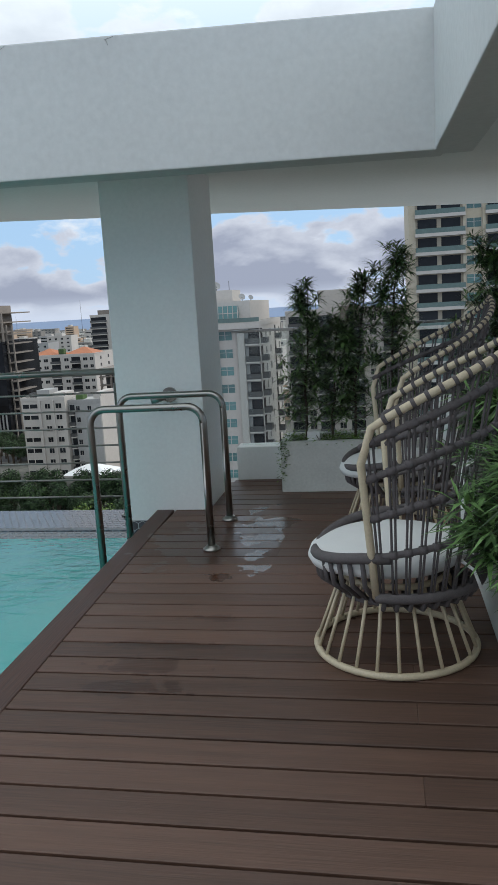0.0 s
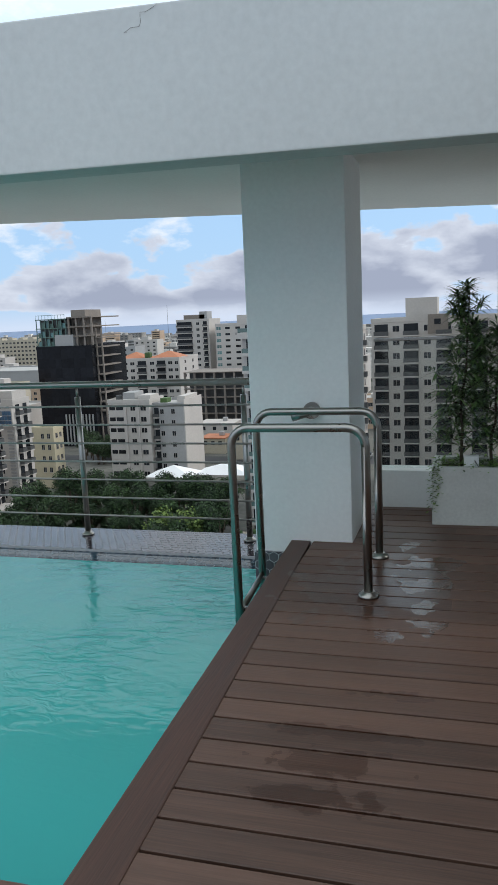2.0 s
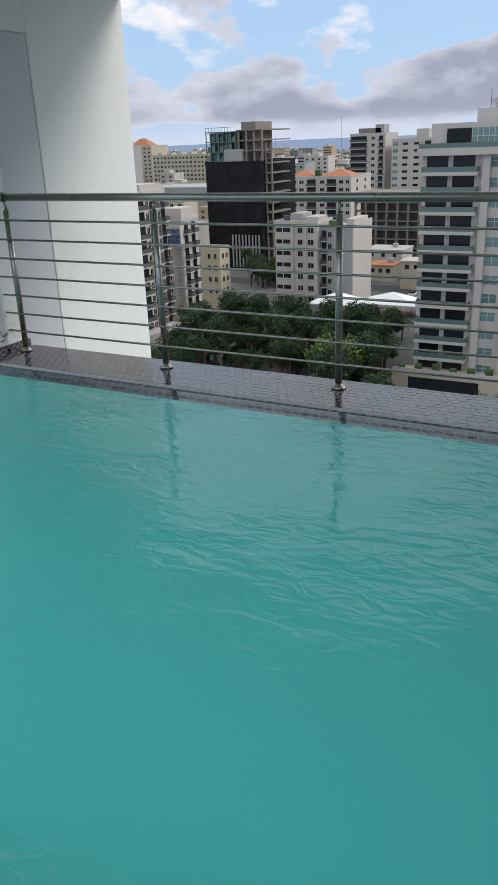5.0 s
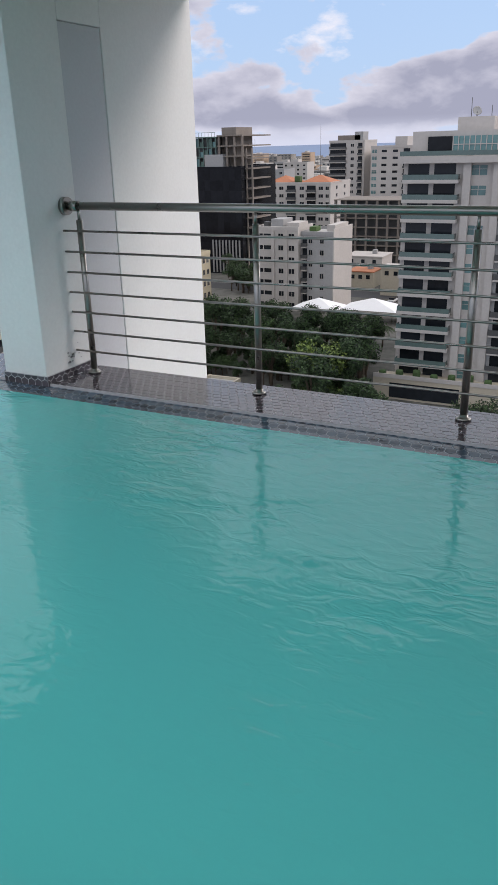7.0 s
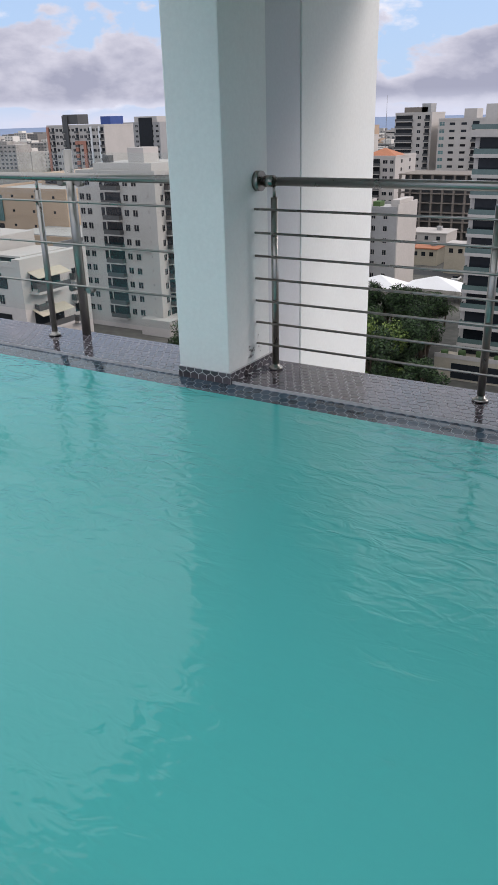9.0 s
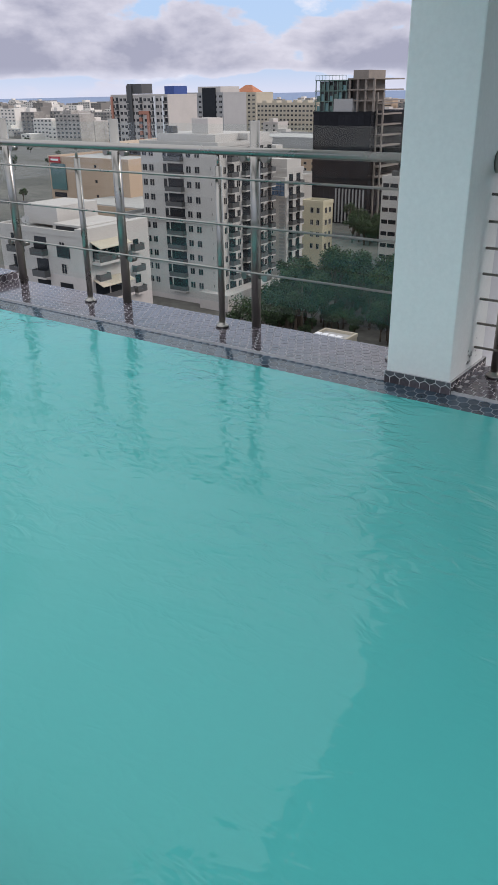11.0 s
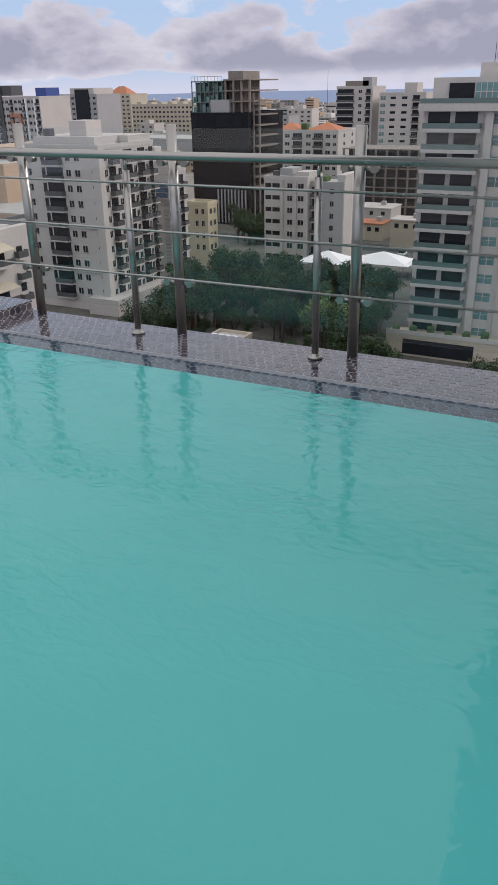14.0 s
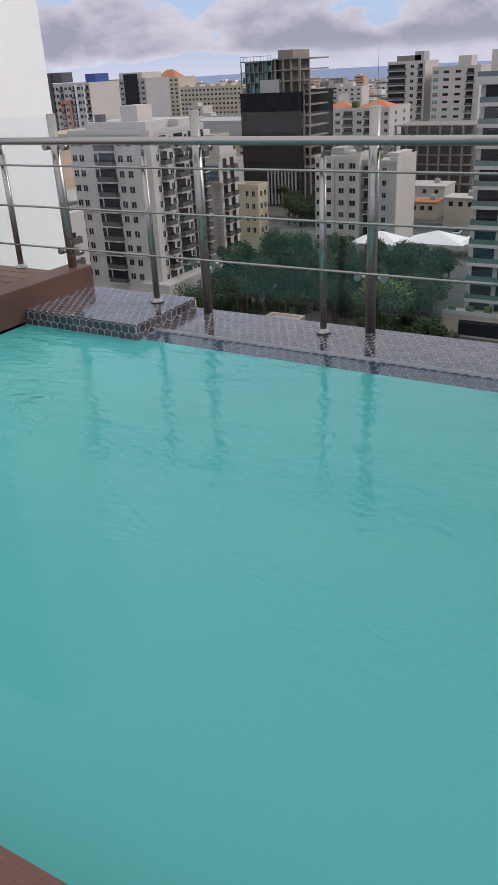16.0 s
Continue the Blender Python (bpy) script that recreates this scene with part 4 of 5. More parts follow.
part("podium_railing", B(-41.0, -19.0, 120.9, 121.05, 3.8, 4.5), M_WALL, tw)
part("podium_opening", B(-38.0, -26.0, 120.93, 121.03, 0.4, 3.0), M_PANE, tw)
dish(tw, -28.6, 131.5, 4.4, 0.75)
part("antenna", T([(-29.4, 131.0, 45.4), (-29.4, 131.0, 48.2)], 0.05, 5), M_DARK, tw)
part("antenna", T([(-26.2, 131.0, 45.4), (-26.2, 131.0, 47.0)], 0.05, 5), M_DARK, tw)
dish(tw, -23.8, 130.0, 2.4, 0.6)
dish(tw, -22.4, 131.0, 2.4, 0.45)
building("apartment_building", "white apartment block with dark balconies", -21.5, 6.0, 172.0, 190.0, -1.2, M_WALL, 3.05,
         front=[(0.08, 3.2, "b"), (0.2, 1.6, "w"), (0.32, 3.4, "b"), (0.45, 1.6, "w"), (0.58, 3.4, "b"), (0.72, 1.6, "w"), (0.86, 3.4, "b")], floors=13,
         extras=[("penthouse", M_WALL, (-14.0, -7.0, 174.0, 184.0, -0.4, 4.0)), ("penthouse", M_CONC, (-9.0, -4.6, 171.6, 184.0, -4.0, 0.2)), ("window", M_PANE, (-7.6, -6.2, 171.5, 171.7, -2.0, -0.8))])
building("apartment_tower", "tall cream residential tower with deep glazed balconies", 5.2, 27.0, 134.0, 156.0, 20.8, M_WALLC, 3.1,
         front=[(0.24, 8.2, "g"), (0.50, 2.6, "t"), (0.77, 8.2, "g")], side=[(0.3, 3.0, "b"), (0.7, 1.6, "w")], floors=19,
         extras=[("cornice", M_WALLC, (4.8, 27.4, 133.2, 134.0, 19.9, 20.9)), ("pilaster", M_WALLC, (5.2, 6.4, 133.4, 134.0, -41.0, 20.0)), ("pilaster", M_WALLC, (14.2, 14.7, 133.2, 134.0, -41.0, 20.0)), ("pilaster", M_WALLC, (17.4, 17.9, 133.2, 134.0, -41.0, 20.0)), ("pilaster", M_WALLC, (25.8, 27.0, 133.4, 134.0, -41.0, 20.0))])

# twelve-storey block in the middle distance
building("apartment_block", "cream-white twelve storey block with dark balconies", -121.6, -101.0, 123.5, 142.6, -9.0, M_WALL, 2.95,
         front=[(0.05, 1.3, "w"), (0.14, 1.3, "w"), (0.32, 0.9, "r"), (0.46, 4.4, "b"), (0.63, 1.3, "w"), (0.74, 1.3, "w"), (0.92, 0.5, "v")],
         side=[(0.04, 0.5, "v"), (0.11, 1.0, "w"), (0.22, 2.4, "b"), (0.35, 1.2, "w"), (0.50, 3.4, "b"), (0.64, 1.1, "w"), (0.76, 2.8, "b"), (0.87, 0.9, "w"), (0.95, 1.7, "b")], floors=10,
         extras=[("stair_tower", M_WALL, (-111.0, -106.8, 128.0, 133.0, -8.0, -3.9)), ("roof_room", M_WALL, (-119.0, -103.5, 126.0, 140.0, -8.9, -6.8)), ("porch", M_WALL, (-105.0, -97.5, 121.0, 142.0, -41.0, -37.5)), ("corner_pier", M_WALL, (-102.4, -100.6, 123.0, 124.6, -41.0, -9.0)), ("string_course", M_WALL, (-121.9, -100.7, 123.1, 123.5, -23.9, -23.5)), ("string_course", M_WALL, (-121.9, -100.7, 123.1, 123.5, -32.8, -32.4)), ("roof_parapet", M_WALL, (-106.5, -101.2, 134.0, 142.0, -8.1, -6.9)), ("water_tank", M_DARK, (-117.0, -115.4, 127.0, 128.6, -6.8, -5.4))])
nb = building("apartment_block", "white narrow block with a blue glazed bay", -112.0, -102.5, 151.0, 158.0, -16.0, M_WALL, 2.95, front=[(0.25, 2.2, "b"), (0.55, 1.2, "w")], side=[(0.25, 1.8, "b"), (0.7, 1.8, "b")], floors=8,
              extras=[("attic", M_WALL, (-108.0, -102.9, 151.6, 157.6, -15.2, -13.2)), ("bay_surround", M_WALL, (-106.4, -102.3, 150.0, 151.0, -21.4, -17.0))])
for k in range(4):
    for q in range(3):
        part("bay_pane", B(-106.1 + 0.92 * k, -105.3 + 0.92 * k, 149.85, 150.0, 20.0 + 1.15 * q, 21.0 + 1.15 * q), M_BLUE_GLASS, nb, "blue glass pane of the bay")
for q in range(22):
    part("louvre", B(-104.4, -103.0, 150.7, 151.0, 1.0 + 0.82 * q, 1.45 + 0.82 * q), M_WALLG, nb)
yb = building("small_block", "pale yellow low block with an arched parapet", -110.9, -104.4, 171.0, 176.0, -25.5, M_YELLOW, 3.0, front=[(0.5, 0.9, "w"), (0.78, 0.9, "w")], side=[(0.3, 1.1, "w"), (0.7, 1.1, "w")], floors=4)
building("apartment_block", "pale grey eight storey block", -94.7, -82.5, 184.0, 194.0, -20.0, M_WALL, 3.0, front=[(0.10, 1.7, "s"), (0.30, 2.6, "s"), (0.60, 1.5, "w"), (0.85, 1.7, "w")], floors=7,
         extras=[("roof_room", M_WALLG, (-91.0, -87.5, 186.0, 192.0, -19.2, -17.4)), ("stair_room", M_WALL, (-86.5, -83.0, 186.0, 192.0, -19.2, -18.2)), ("pilaster", M_WALL, (-90.0, -89.2, 183.5, 184.0, -41.0, -20.0)), ("pilaster", M_WALL, (-85.9, -85.5, 183.6, 184.0, -41.0, -20.0)), ("water_tank", M_DARK, (-93.6, -92.2, 187.0, 188.4, -19.8, -18.2))])
# white sheet on the right side paints in the sunlit face of this block
building("apartment_block", "darker grey eight storey block with small balconies", -82.45, -73.6, 186.0, 200.0, -21.2, M_WALLG, 3.0, front=[(0.12, 1.4, "b"), (0.30, 1.1, "w"), (0.66, 1.1, "w")], side=[(0.3, 1.1, "w"), (0.7, 1.1, "w")], floors=7,
         extras=[("roof_room", M_WALL, (-76.0, -73.8, 188.0, 198.0, -20.4, -18.8)), ("side_wall", M_WALL, (-73.6, -73.3, 186.0, 200.0, -41.0, -19.6)), ("roof_planting", M_TREE_MID, (-80.5, -78.6, 187.0, 190.0, -20.4, -19.2))])

# black office block with an unfinished top
# a dark box behind the net frame stands for shade in the open storeys
bk = building("office_building", "black glass office block with an unfinished concrete top", -146.3, -125.0, 235.0, 262.0, -6.5, M_BLACK, 3.4,
              front=[((k + 0.5) / 9, 21.3 / 9, "p") for k in range(9)], side=[((k + 0.5) / 8, 27 / 8, "p") for k in range(8)], floors=10,
              extras=[("netted_storey", M_DARK, (-145.0, -134.5, 237.2, 257.0, -5.6, 3.4)), ("lift_core", M_CONC, (-134.5, -129.0, 240.0, 252.0, -5.6, 6.6)), ("roof_box", M_WALLG, (-139.0, -132.0, 235.5, 240.0, -6.0, -1.8))])
for f in range(3):
    part("slab", B(-134.3, -124.8, 236.0, 258.0, 35.4 + 3.2 * f + 3.0, 35.4 + 3.2 * f + 3.4), M_CONC, bk)
    for k in range(4):
        part("concrete_post", B(-134.0 + 2.9 * k, -133.4 + 2.9 * k, 236.2, 236.8, 35.4 + 3.2 * f, 35.4 + 3.2 * f + 3.0), M_CONC, bk)
for k in range(9):
    part("white_fin", B(-136.8 + 1.3 * k, -136.35 + 1.3 * k, 234.5, 234.9, 0.5, 11.5), M_WALLG, bk)
# green-netted frame of the unfinished storeys
for f in range(4):
    part("slab", B(-146.2, -134.4, 235.6, 258.2, 35.2 + 3.1 * f, 35.5 + 3.1 * f), M_NET, bk)
    for k in range(8):
        if f < 3:
            part("net_post", B(-146.1 + 1.62 * k, -145.85 + 1.62 * k, 235.7, 235.95, 35.5 + 3.1 * f, 38.3 + 3.1 * f), M_NET, bk)
            if (k * 5 + f * 3) % 7 < 5 and k < 7:
                part("net_panel", B(-145.8 + 1.62 * k, -144.5 + 1.62 * k, 236.3, 236.4, 35.5 + 3.1 * f, 37.0 + 3.1 * f + 0.5 * (k % 3)), M_NET if (k + f) % 2 else M_TEAL, bk)
for k in range(10):
    part("scaffold_pole", T([(-146.0 + 1.25 * k, 235.6, 44.5), (-146.0 + 1.25 * k, 235.6, 46.2)], 0.06, 5), M_NET, bk)
part("scaffold_rail", T([(-146.0, 235.6, 46.1), (-134.6, 235.6, 46.1)], 0.07, 5), M_NET, bk)
for f in range(9):
    part("slab", B(-124.9, -122.2, 238.0, 252.0, 12.0 + 3.2 * f, 12.4 + 3.2 * f), M_CONC, bk)
for px in (-124.8, -122.7):
    part("concrete_post", B(px, px + 0.45, 238.1, 238.6, 0.0, 41.0), M_CONC, bk)


def hip(parent, x0, x1, y0, y1, z, rise):
    bm = bmesh.new()
    d = (y1 - y0) / 2
    a = [bm.verts.new(p) for p in ((x0, y0, z), (x1, y0, z), (x1, y1, z), (x0, y1, z))]
    r = [bm.verts.new(p) for p in ((x0 + d, (y0 + y1) / 2, z + rise), (x1 - d, (y0 + y1) / 2, z + rise))]
    for f in ((a[0], a[1], r[1], r[0]), (a[1], a[2], r[1]), (a[2], a[3], r[0], r[1]), (a[3], a[0], r[0]), (a[3], a[2], a[1], a[0])):
        bm.faces.new(f)
    return part("tiled_roof", bm, M_TERRA, parent, "orange clay tile hip roof")


orng = building("apartment_block", "white block under an orange tiled roof", -155.7, -126.0, 320.0, 345.0, -15.8, M_WALL, 3.2, front=[(0.08, 3.4, "s"), (0.22, 2.2, "w"), (0.38, 4.4, "b"), (0.55, 2.2, "w"), (0.7, 4.4, "b"), (0.85, 2.2, "w"), (0.95, 1.6, "w")], side=[(0.3, 2, "w"), (0.7, 2, "w")], floors=6)
hip(orng, -157.0, -143.0, 320.0, 334.0, 25.8, 3.0)
hip(orng, -141.0, -125.8, 320.0, 334.0, 25.8, 3.0)
part("roof_planting", bevel(B(-143.4, -140.6, 321.0, 324.0, 26.0, 28.6), 0.6), M_TREE_MID, orng)
building("tower_block", "white block with dark wrap-round balconies", -153.8, -135.0, 390.0, 410.0, 0.8, M_WALL, 3.2, front=[(0.25, 9.0, "b"), (0.66, 1.8, "w"), (0.88, 2.4, "b")], floors=10, extras=[("roof_room", M_CONC, (-150.0, -138.0, 392.0, 404.0, 1.0, 4.0)), ("roof_room", M_WALLG, (-141.0, -136.5, 392.0, 400.0, 1.0, 5.6))])
building("tower_block", "plain white block with small windows", -129.5, -107.0, 384.0, 405.0, -2.2, M_WALL, 3.2, front=[(0.08, 2.6, "t"), (0.3, 2.6, "s"), (0.55, 2.6, "s"), (0.8, 3.4, "b")], floors=9, extras=[("roof_room", M_WALL, (-118.0, -112.0, 386.0, 396.0, -1.4, 2.8))])
cn = thing("construction_site", (0, 0, GROUND_Z), "unfinished concrete frame with props and netting", "building")
for f in range(7):
    part("slab", B(-106.6, -78.0, 273.0, 292.0, 3.2 * f + 2.9, 3.2 * f + 3.2), M_CONC, cn)
    # dark filling in place of the shade between the slabs
    part("shaded_core", B(-105.0, -79.6, 276.0, 290.0, 3.2 * f, 3.2 * f + 2.9), M_DARK, cn)
    for k in range(8):
        part("concrete_post", B(-106.4 + 4.0 * k, -105.7 + 4.0 * k, 273.2, 273.9, 3.2 * f, 3.2 * f + 2.9), M_CONC, cn)

# blocks further left
wl1 = building("white_villa_block", "low white terrace house with awnings", -112.0, -92.0, 78.0, 92.0, -19.0, M_WALL, 3.4, front=[(0.2, 2.4, "b"), (0.5, 3.0, "b"), (0.75, 1.2, "w")], side=[(0.2, 2.4, "b"), (0.5, 1.4, "w"), (0.78, 2.2, "b")], floors=4,
               extras=[("roof_room", M_WALL, (-110.0, -102.0, 82.0, 91.0, -18.4, -15.4)), ("parapet_wall", M_WALL, (-93.4, -91.8, 77.6, 92.2, -41, -17.6))])
for z in (-22.6, -28.4, -33.6):
    part("terrace_opening", B(-91.9, -91.72, 79.4, 85.6, z - GROUND_Z, z + 2.5 - GROUND_Z), M_PANE, wl1)
    part("terrace_slab", B(-91.8, -89.9, 79.0, 86.0, z - 0.4 - GROUND_Z, z - GROUND_Z), M_WALL, wl1)
    part("terrace_railing", B(-90.0, -89.9, 79.0, 86.0, z - GROUND_Z, z + 0.9 - GROUND_Z), M_DARK, wl1)
    part("terrace_glazing", B(-91.72, -91.68, 82.3, 82.5, z - GROUND_Z, z + 2.5 - GROUND_Z), M_WALL, wl1)
    bm = B(-91.8, -89.6, 79.0, 86.0, 0.0, 0.12)
    for v in bm.verts:
        v.co.z += z + 2.9 - GROUND_Z - (0.8 if v.co.x > -90 else 0.0)
    part("awning", bm, M_WALLC, wl1, "sloping beige canvas awning")
    part("side_window", B(-91.85, -91.72, 88.4, 89.6, z + 0.7 - GROUND_Z, z + 2.0 - GROUND_Z), M_PANE, wl1)
    for k in range(3):
        part("front_window", B(-109.0 + 5.4 * k, -106.2 + 5.4 * k, 77.85, 78.02, z + 0.3 - GROUND_Z, z + 2.1 - GROUND_Z), M_PANE, wl1)
part("roof_terrace", B(-101.0, -94.0, 80.0, 90.0, 22.0, 23.4), M_WALL, wl1)
part("roof_opening", B(-100.2, -94.8, 79.9, 80.02, 22.2, 23.1), M_PANE, wl1)
dish(wl1, -107.5, 80.0, -18.4, 0.7)
building("grey_annex", "small grey house beside the tall block", -128.0, -121.8, 121.0, 134.0, -24.0, M_WALLG, 3.0, front=[(0.5, 2.4, "b")], floors=5)
pk = building("shopping_centre", "peach coloured shopping centre with strip windows", -212.0, -176.0, 176.0, 215.0, -18.5, M_WALLP, 4.5, front=[(0.12, 6.0, "s"), (0.35, 1.0, "v"), (0.6, 1.0, "v"), (0.85, 1.0, "v")], floors=3)
part("upper_storey", B(-206.0, -172.0, 196.0, 225.0, 22.0, 26.5), M_WALLP, pk)
part("strip_window", B(-204.0, -174.0, 195.8, 196.2, 23.0, 24.8), M_PANE, pk)
part("billboard", B(-211.0, -204.0, 175.6, 175.9, 13.0, 21.0), M_TEAL, pk, "faded blue billboard")
part("sign_board", B(-211.0, -206.0, 175.5, 175.8, 21.4, 23.2), M_RED, pk, "red sign with pale lettering bars")
part("lettering_bar", B(-210.2, -206.8, 175.4, 175.6, 22.0, 22.6), M_WHITE, pk)
part("lower_hall", B(-185.0, -140.0, 160.0, 205.0, 0.0, 12.0), M_WALLP, pk)
part("hall_roof", B(-184.6, -140.4, 160.4, 204.6, 12.0, 12.3), M_ROOF, pk)
mt = building("tower_block", "white and salmon tower with blue rooftop frame", -316.0, -277.0, 312.0, 335.0, -1.2, M_WALL, 3.2, front=[(0.035 + 0.0715 * k, 1.9, "b" if k % 3 == 1 else "w") for k in range(14)], floors=12,
              extras=[("salmon_panel", M_SALMON, (-296.4, -294.6, 311.2, 312.0, -41.0, -8.0)), ("salmon_panel", M_SALMON, (-291.0, -289.2, 311.2, 312.0, -41.0, -8.0)), ("salmon_panel", M_SALMON, (-296.4, -289.2, 311.3, 312.0, -9.6, -8.0)), ("salmon_strip", M_SALMON, (-316.0, -314.6, 311.4, 312.0, -41.0, -1.2)), ("white_strip", M_WHITE, (-286.0, -285.0, 311.3, 312.0, -41.0, -1.2)), ("white_strip", M_WHITE, (-280.4, -279.4, 311.3, 312.0, -41.0, -1.2)), ("dark_shaft", M_DARK, (-304.0, -300.5, 311.2, 312.0, -41.0, 4.0)), ("dark_frame", M_DARK, (-304.0, -294.0, 312.0, 320.0, 0.0, 4.6)), ("blue_frame", M_BLUE, (-284.0, -277.5, 318.0, 328.0, -1.1, 3.4))])
t2 = building("tower_block", "grey and white tower with dark glass strip", -371.0, -335.0, 434.0, 460.0, -1.0, M_WALLG, 3.2, front=[(0.1 + 0.12 * k, 2.4, "w") for k in range(8)], floors=11, extras=[("glass_shaft", M_PANE, (-352.0, -341.0, 433.4, 434.0, -20.0, 2.6)), ("upper_storey", M_WALL, (-356.0, -337.0, 434.0, 455.0, -1.0, 3.4)), ("red_panel", M_RED, (-371.0, -352.0, 432.0, 432.6, -34.0, -22.0)), ("pale_mark", M_WHITE, (-360.0, -356.0, 431.8, 432.0, -30.0, -26.0))])
rd = building("tower_block", "cream tower with a hipped crown", -428.0, -400.0, 565.0, 590.0, -1.6, M_WALLC, 3.2, front=[(0.1 + 0.16 * k, 2.4, "w") for k in range(6)], floors=11)
hip(rd, -425.0, -403.0, 566.0, 582.0, 39.4, 6.5)
part("blue_panel", B(-430.0, -412.0, 556.0, 556.5, 0.0, 19.0), M_BLUE, rd)
building("long_block", "long cream slab block with dormers", -377.0, -322.0, 533.0, 555.0, -9.0, M_WALLC, 3.2, front=[(0.03 + 0.0625 * k, 2.0, "w") for k in range(16)], floors=9, extras=[("dormer", M_WALLC, (-372.0 + 9.4 * k, -368.0 + 9.4 * k, 533.0, 540.0, -9.0, -6.6)) for k in range(6)])
building("arena", "wide grey hall with a low roof", -300.0, -190.0, 400.0, 450.0, -25.0, M_WALLG, 4.0)
building("low_block", "white office block with square windows", -196.0, -172.0, 330.0, 350.0, -24.5, M_WALL, 3.4, front=[(0.1 + 0.16 * k, 2.2, "w") for k in range(6)], floors=4)

for x, y, h in ((-162.6, 400.0, 51.0), (-96.0, 430.0, 46.0), (-236.0, 470.0, 45.0)):
    ms = thing("radio_mast", (x, y, GROUND_Z), "thin grey lattice radio mast on the skyline", "mast")
    part("pole", T([(0, 0, 0), (0, 0, h)], 0.22, 6, taper=0.06), M_DARK, ms)

# roof with cooling units right below the terrace
rb = building("low_building", "low cream building with rooftop air conditioners", -66.0, -60.0, 100.0, 107.0, -36.4, M_WALLC, 3.0, side=[(0.5, 1.2, "w")], floors=2, parapet=0.6)
for k in range(4):
    part("air_conditioner", bevel(B(-65.3 + 1.3 * k, -64.3 + 1.3 * k, 102.0, 103.0, 4.75, 5.7), 0.1), M_WHITE, rb)

# marquee roofs in front of the grey blocks
for x, y, w in ((-80.0, 172.0, 13.0), (-68.0, 176.0, 15.0), (-55.0, 178.0, 12.0)):
    tn = thing("marquee", (x, y, GROUND_Z), "white peaked canvas marquee among the trees", "tent", "marquees")
    bm = bmesh.new()
    a = [bm.verts.new(p) for p in ((0, 0, 3.2), (w, 0, 3.2), (w, 9, 3.2), (0, 9, 3.2))]
    p0 = bm.verts.new((w / 2, 4.5, 5.6))
    for k in range(4):
        bm.faces.new((a[k], a[(k + 1) % 4], p0))
    bm.faces.new(a[::-1])
    part("canopy", bm, M_WHITE, tn)
    for cx, cy in ((0.1, 0.1), (w - 0.1, 0.1), (w - 0.1, 8.9), (0.1, 8.9)):
        part("pole", T([(cx, cy, 0), (cx, cy, 3.2)], 0.08, 6), M_STEEL, tn)

# low houses and further blocks, block by block
rng = random.Random(12)
CITY_WALLS = (M_WALL, M_WALL, M_WALLC, M_WALLG, M_WALLP, M_WALL)
taken = [(-128, -86, 196, 234), (-40, -18, 118, 155), (-24, 36, 130, 195), (-125, -95, 118, 168), (-115, -62, 168, 208), (-150, -112, 230, 266), (-160, -118, 315, 350), (-158, -100, 380, 415), (-110, -74, 268, 296), (-114, -88, 74, 96), (-216, -136, 155, 230), (-320, -268, 305, 340), (-375, -330, 425, 465), (-435, -320, 528, 595), (-305, -185, 395, 455), (-70, -55, 96, 116), (-200, -168, 326, 354)]


def free(x0, x1, y0, y1):
    return all(x1 < a or x0 > b or y1 < c or y0 > d for a, b, c, d in taken)


labels = ("weathered white city block with small windows", "cream city block with a flat roof", "grey concrete city block", "pale city block with rooftop rooms")
for k in range(200):
    y0 = 200 + 900 * rng.random() ** 1.3
    x0 = -0.95 * y0 + (1.1 * y0) * rng.random() - 20
    w, d = rng.uniform(12, 26), rng.uniform(12, 22)
    if not free(x0, x0 + w, y0, y0 + d):
        continue
    taken.append((x0 - 4, x0 + w + 4, y0 - 4, y0 + d + 4))
    lim = -40 + (14 if y0 < 330 else 20 if y0 < 500 else 27)
    top = rng.uniform(-35, lim)
    n = max(1, int((top - GROUND_Z) / 3.2))
    cols = max(2, int(w / 4.5))
    building("city_block", labels[k % 4], x0, x0 + w, y0, y0 + d, top, rng.choice(CITY_WALLS), 3.2, front=[((j + 0.5) / cols, 2.0, rng.choice("wws")) for j in range(cols)] if y0 < 700 else [(0.5, w * 0.8, "s")], floors=n,
             extras=[("roof_room", M_WALL, (x0 + w * 0.3, x0 + w * 0.6, y0 + 2, y0 + d * 0.6, top, top + rng.uniform(2, 3.4)))])

# low houses and sheds with flat roofs among the trees
for k in range(160):
    y0 = rng.uniform(200, 300)
    x0 = -5 - y0 * math.tan(radians(rng.uniform(8, 42)))
    w, d, h = rng.uniform(7, 14), rng.uniform(7, 12), rng.uniform(3.5, 9)
    if not free(x0, x0 + w, y0, y0 + d):
        continue
    taken.append((x0 - 2, x0 + w + 2, y0 - 2, y0 + d + 2))
    hs = thing("low_house", (x0, y0, GROUND_Z), "low flat-roofed town house with small dark windows", "house", "low town houses")
    part("wall", B(0, w, 0, d, 0, h), rng.choice(CITY_WALLS), hs)
    part("roof", B(-0.3, w + 0.3, -0.3, d + 0.3, h, h + 0.35), rng.choice((M_ROOF, M_WALL, M_WHITE, M_TERRA)), hs)
    part("roof_tank", bevel(B(w * 0.6, w * 0.6 + 1.6, d * 0.5, d * 0.5 + 1.6, h + 0.35, h + 1.7), 0.2), M_WALLG, hs)
    for j in range(3):
        part("window", B(w * (0.2 + 0.3 * j) - 0.6, w * (0.2 + 0.3 * j) + 0.6, -0.08, 0.1, h - 2.0, h - 0.8), M_PANE, hs)

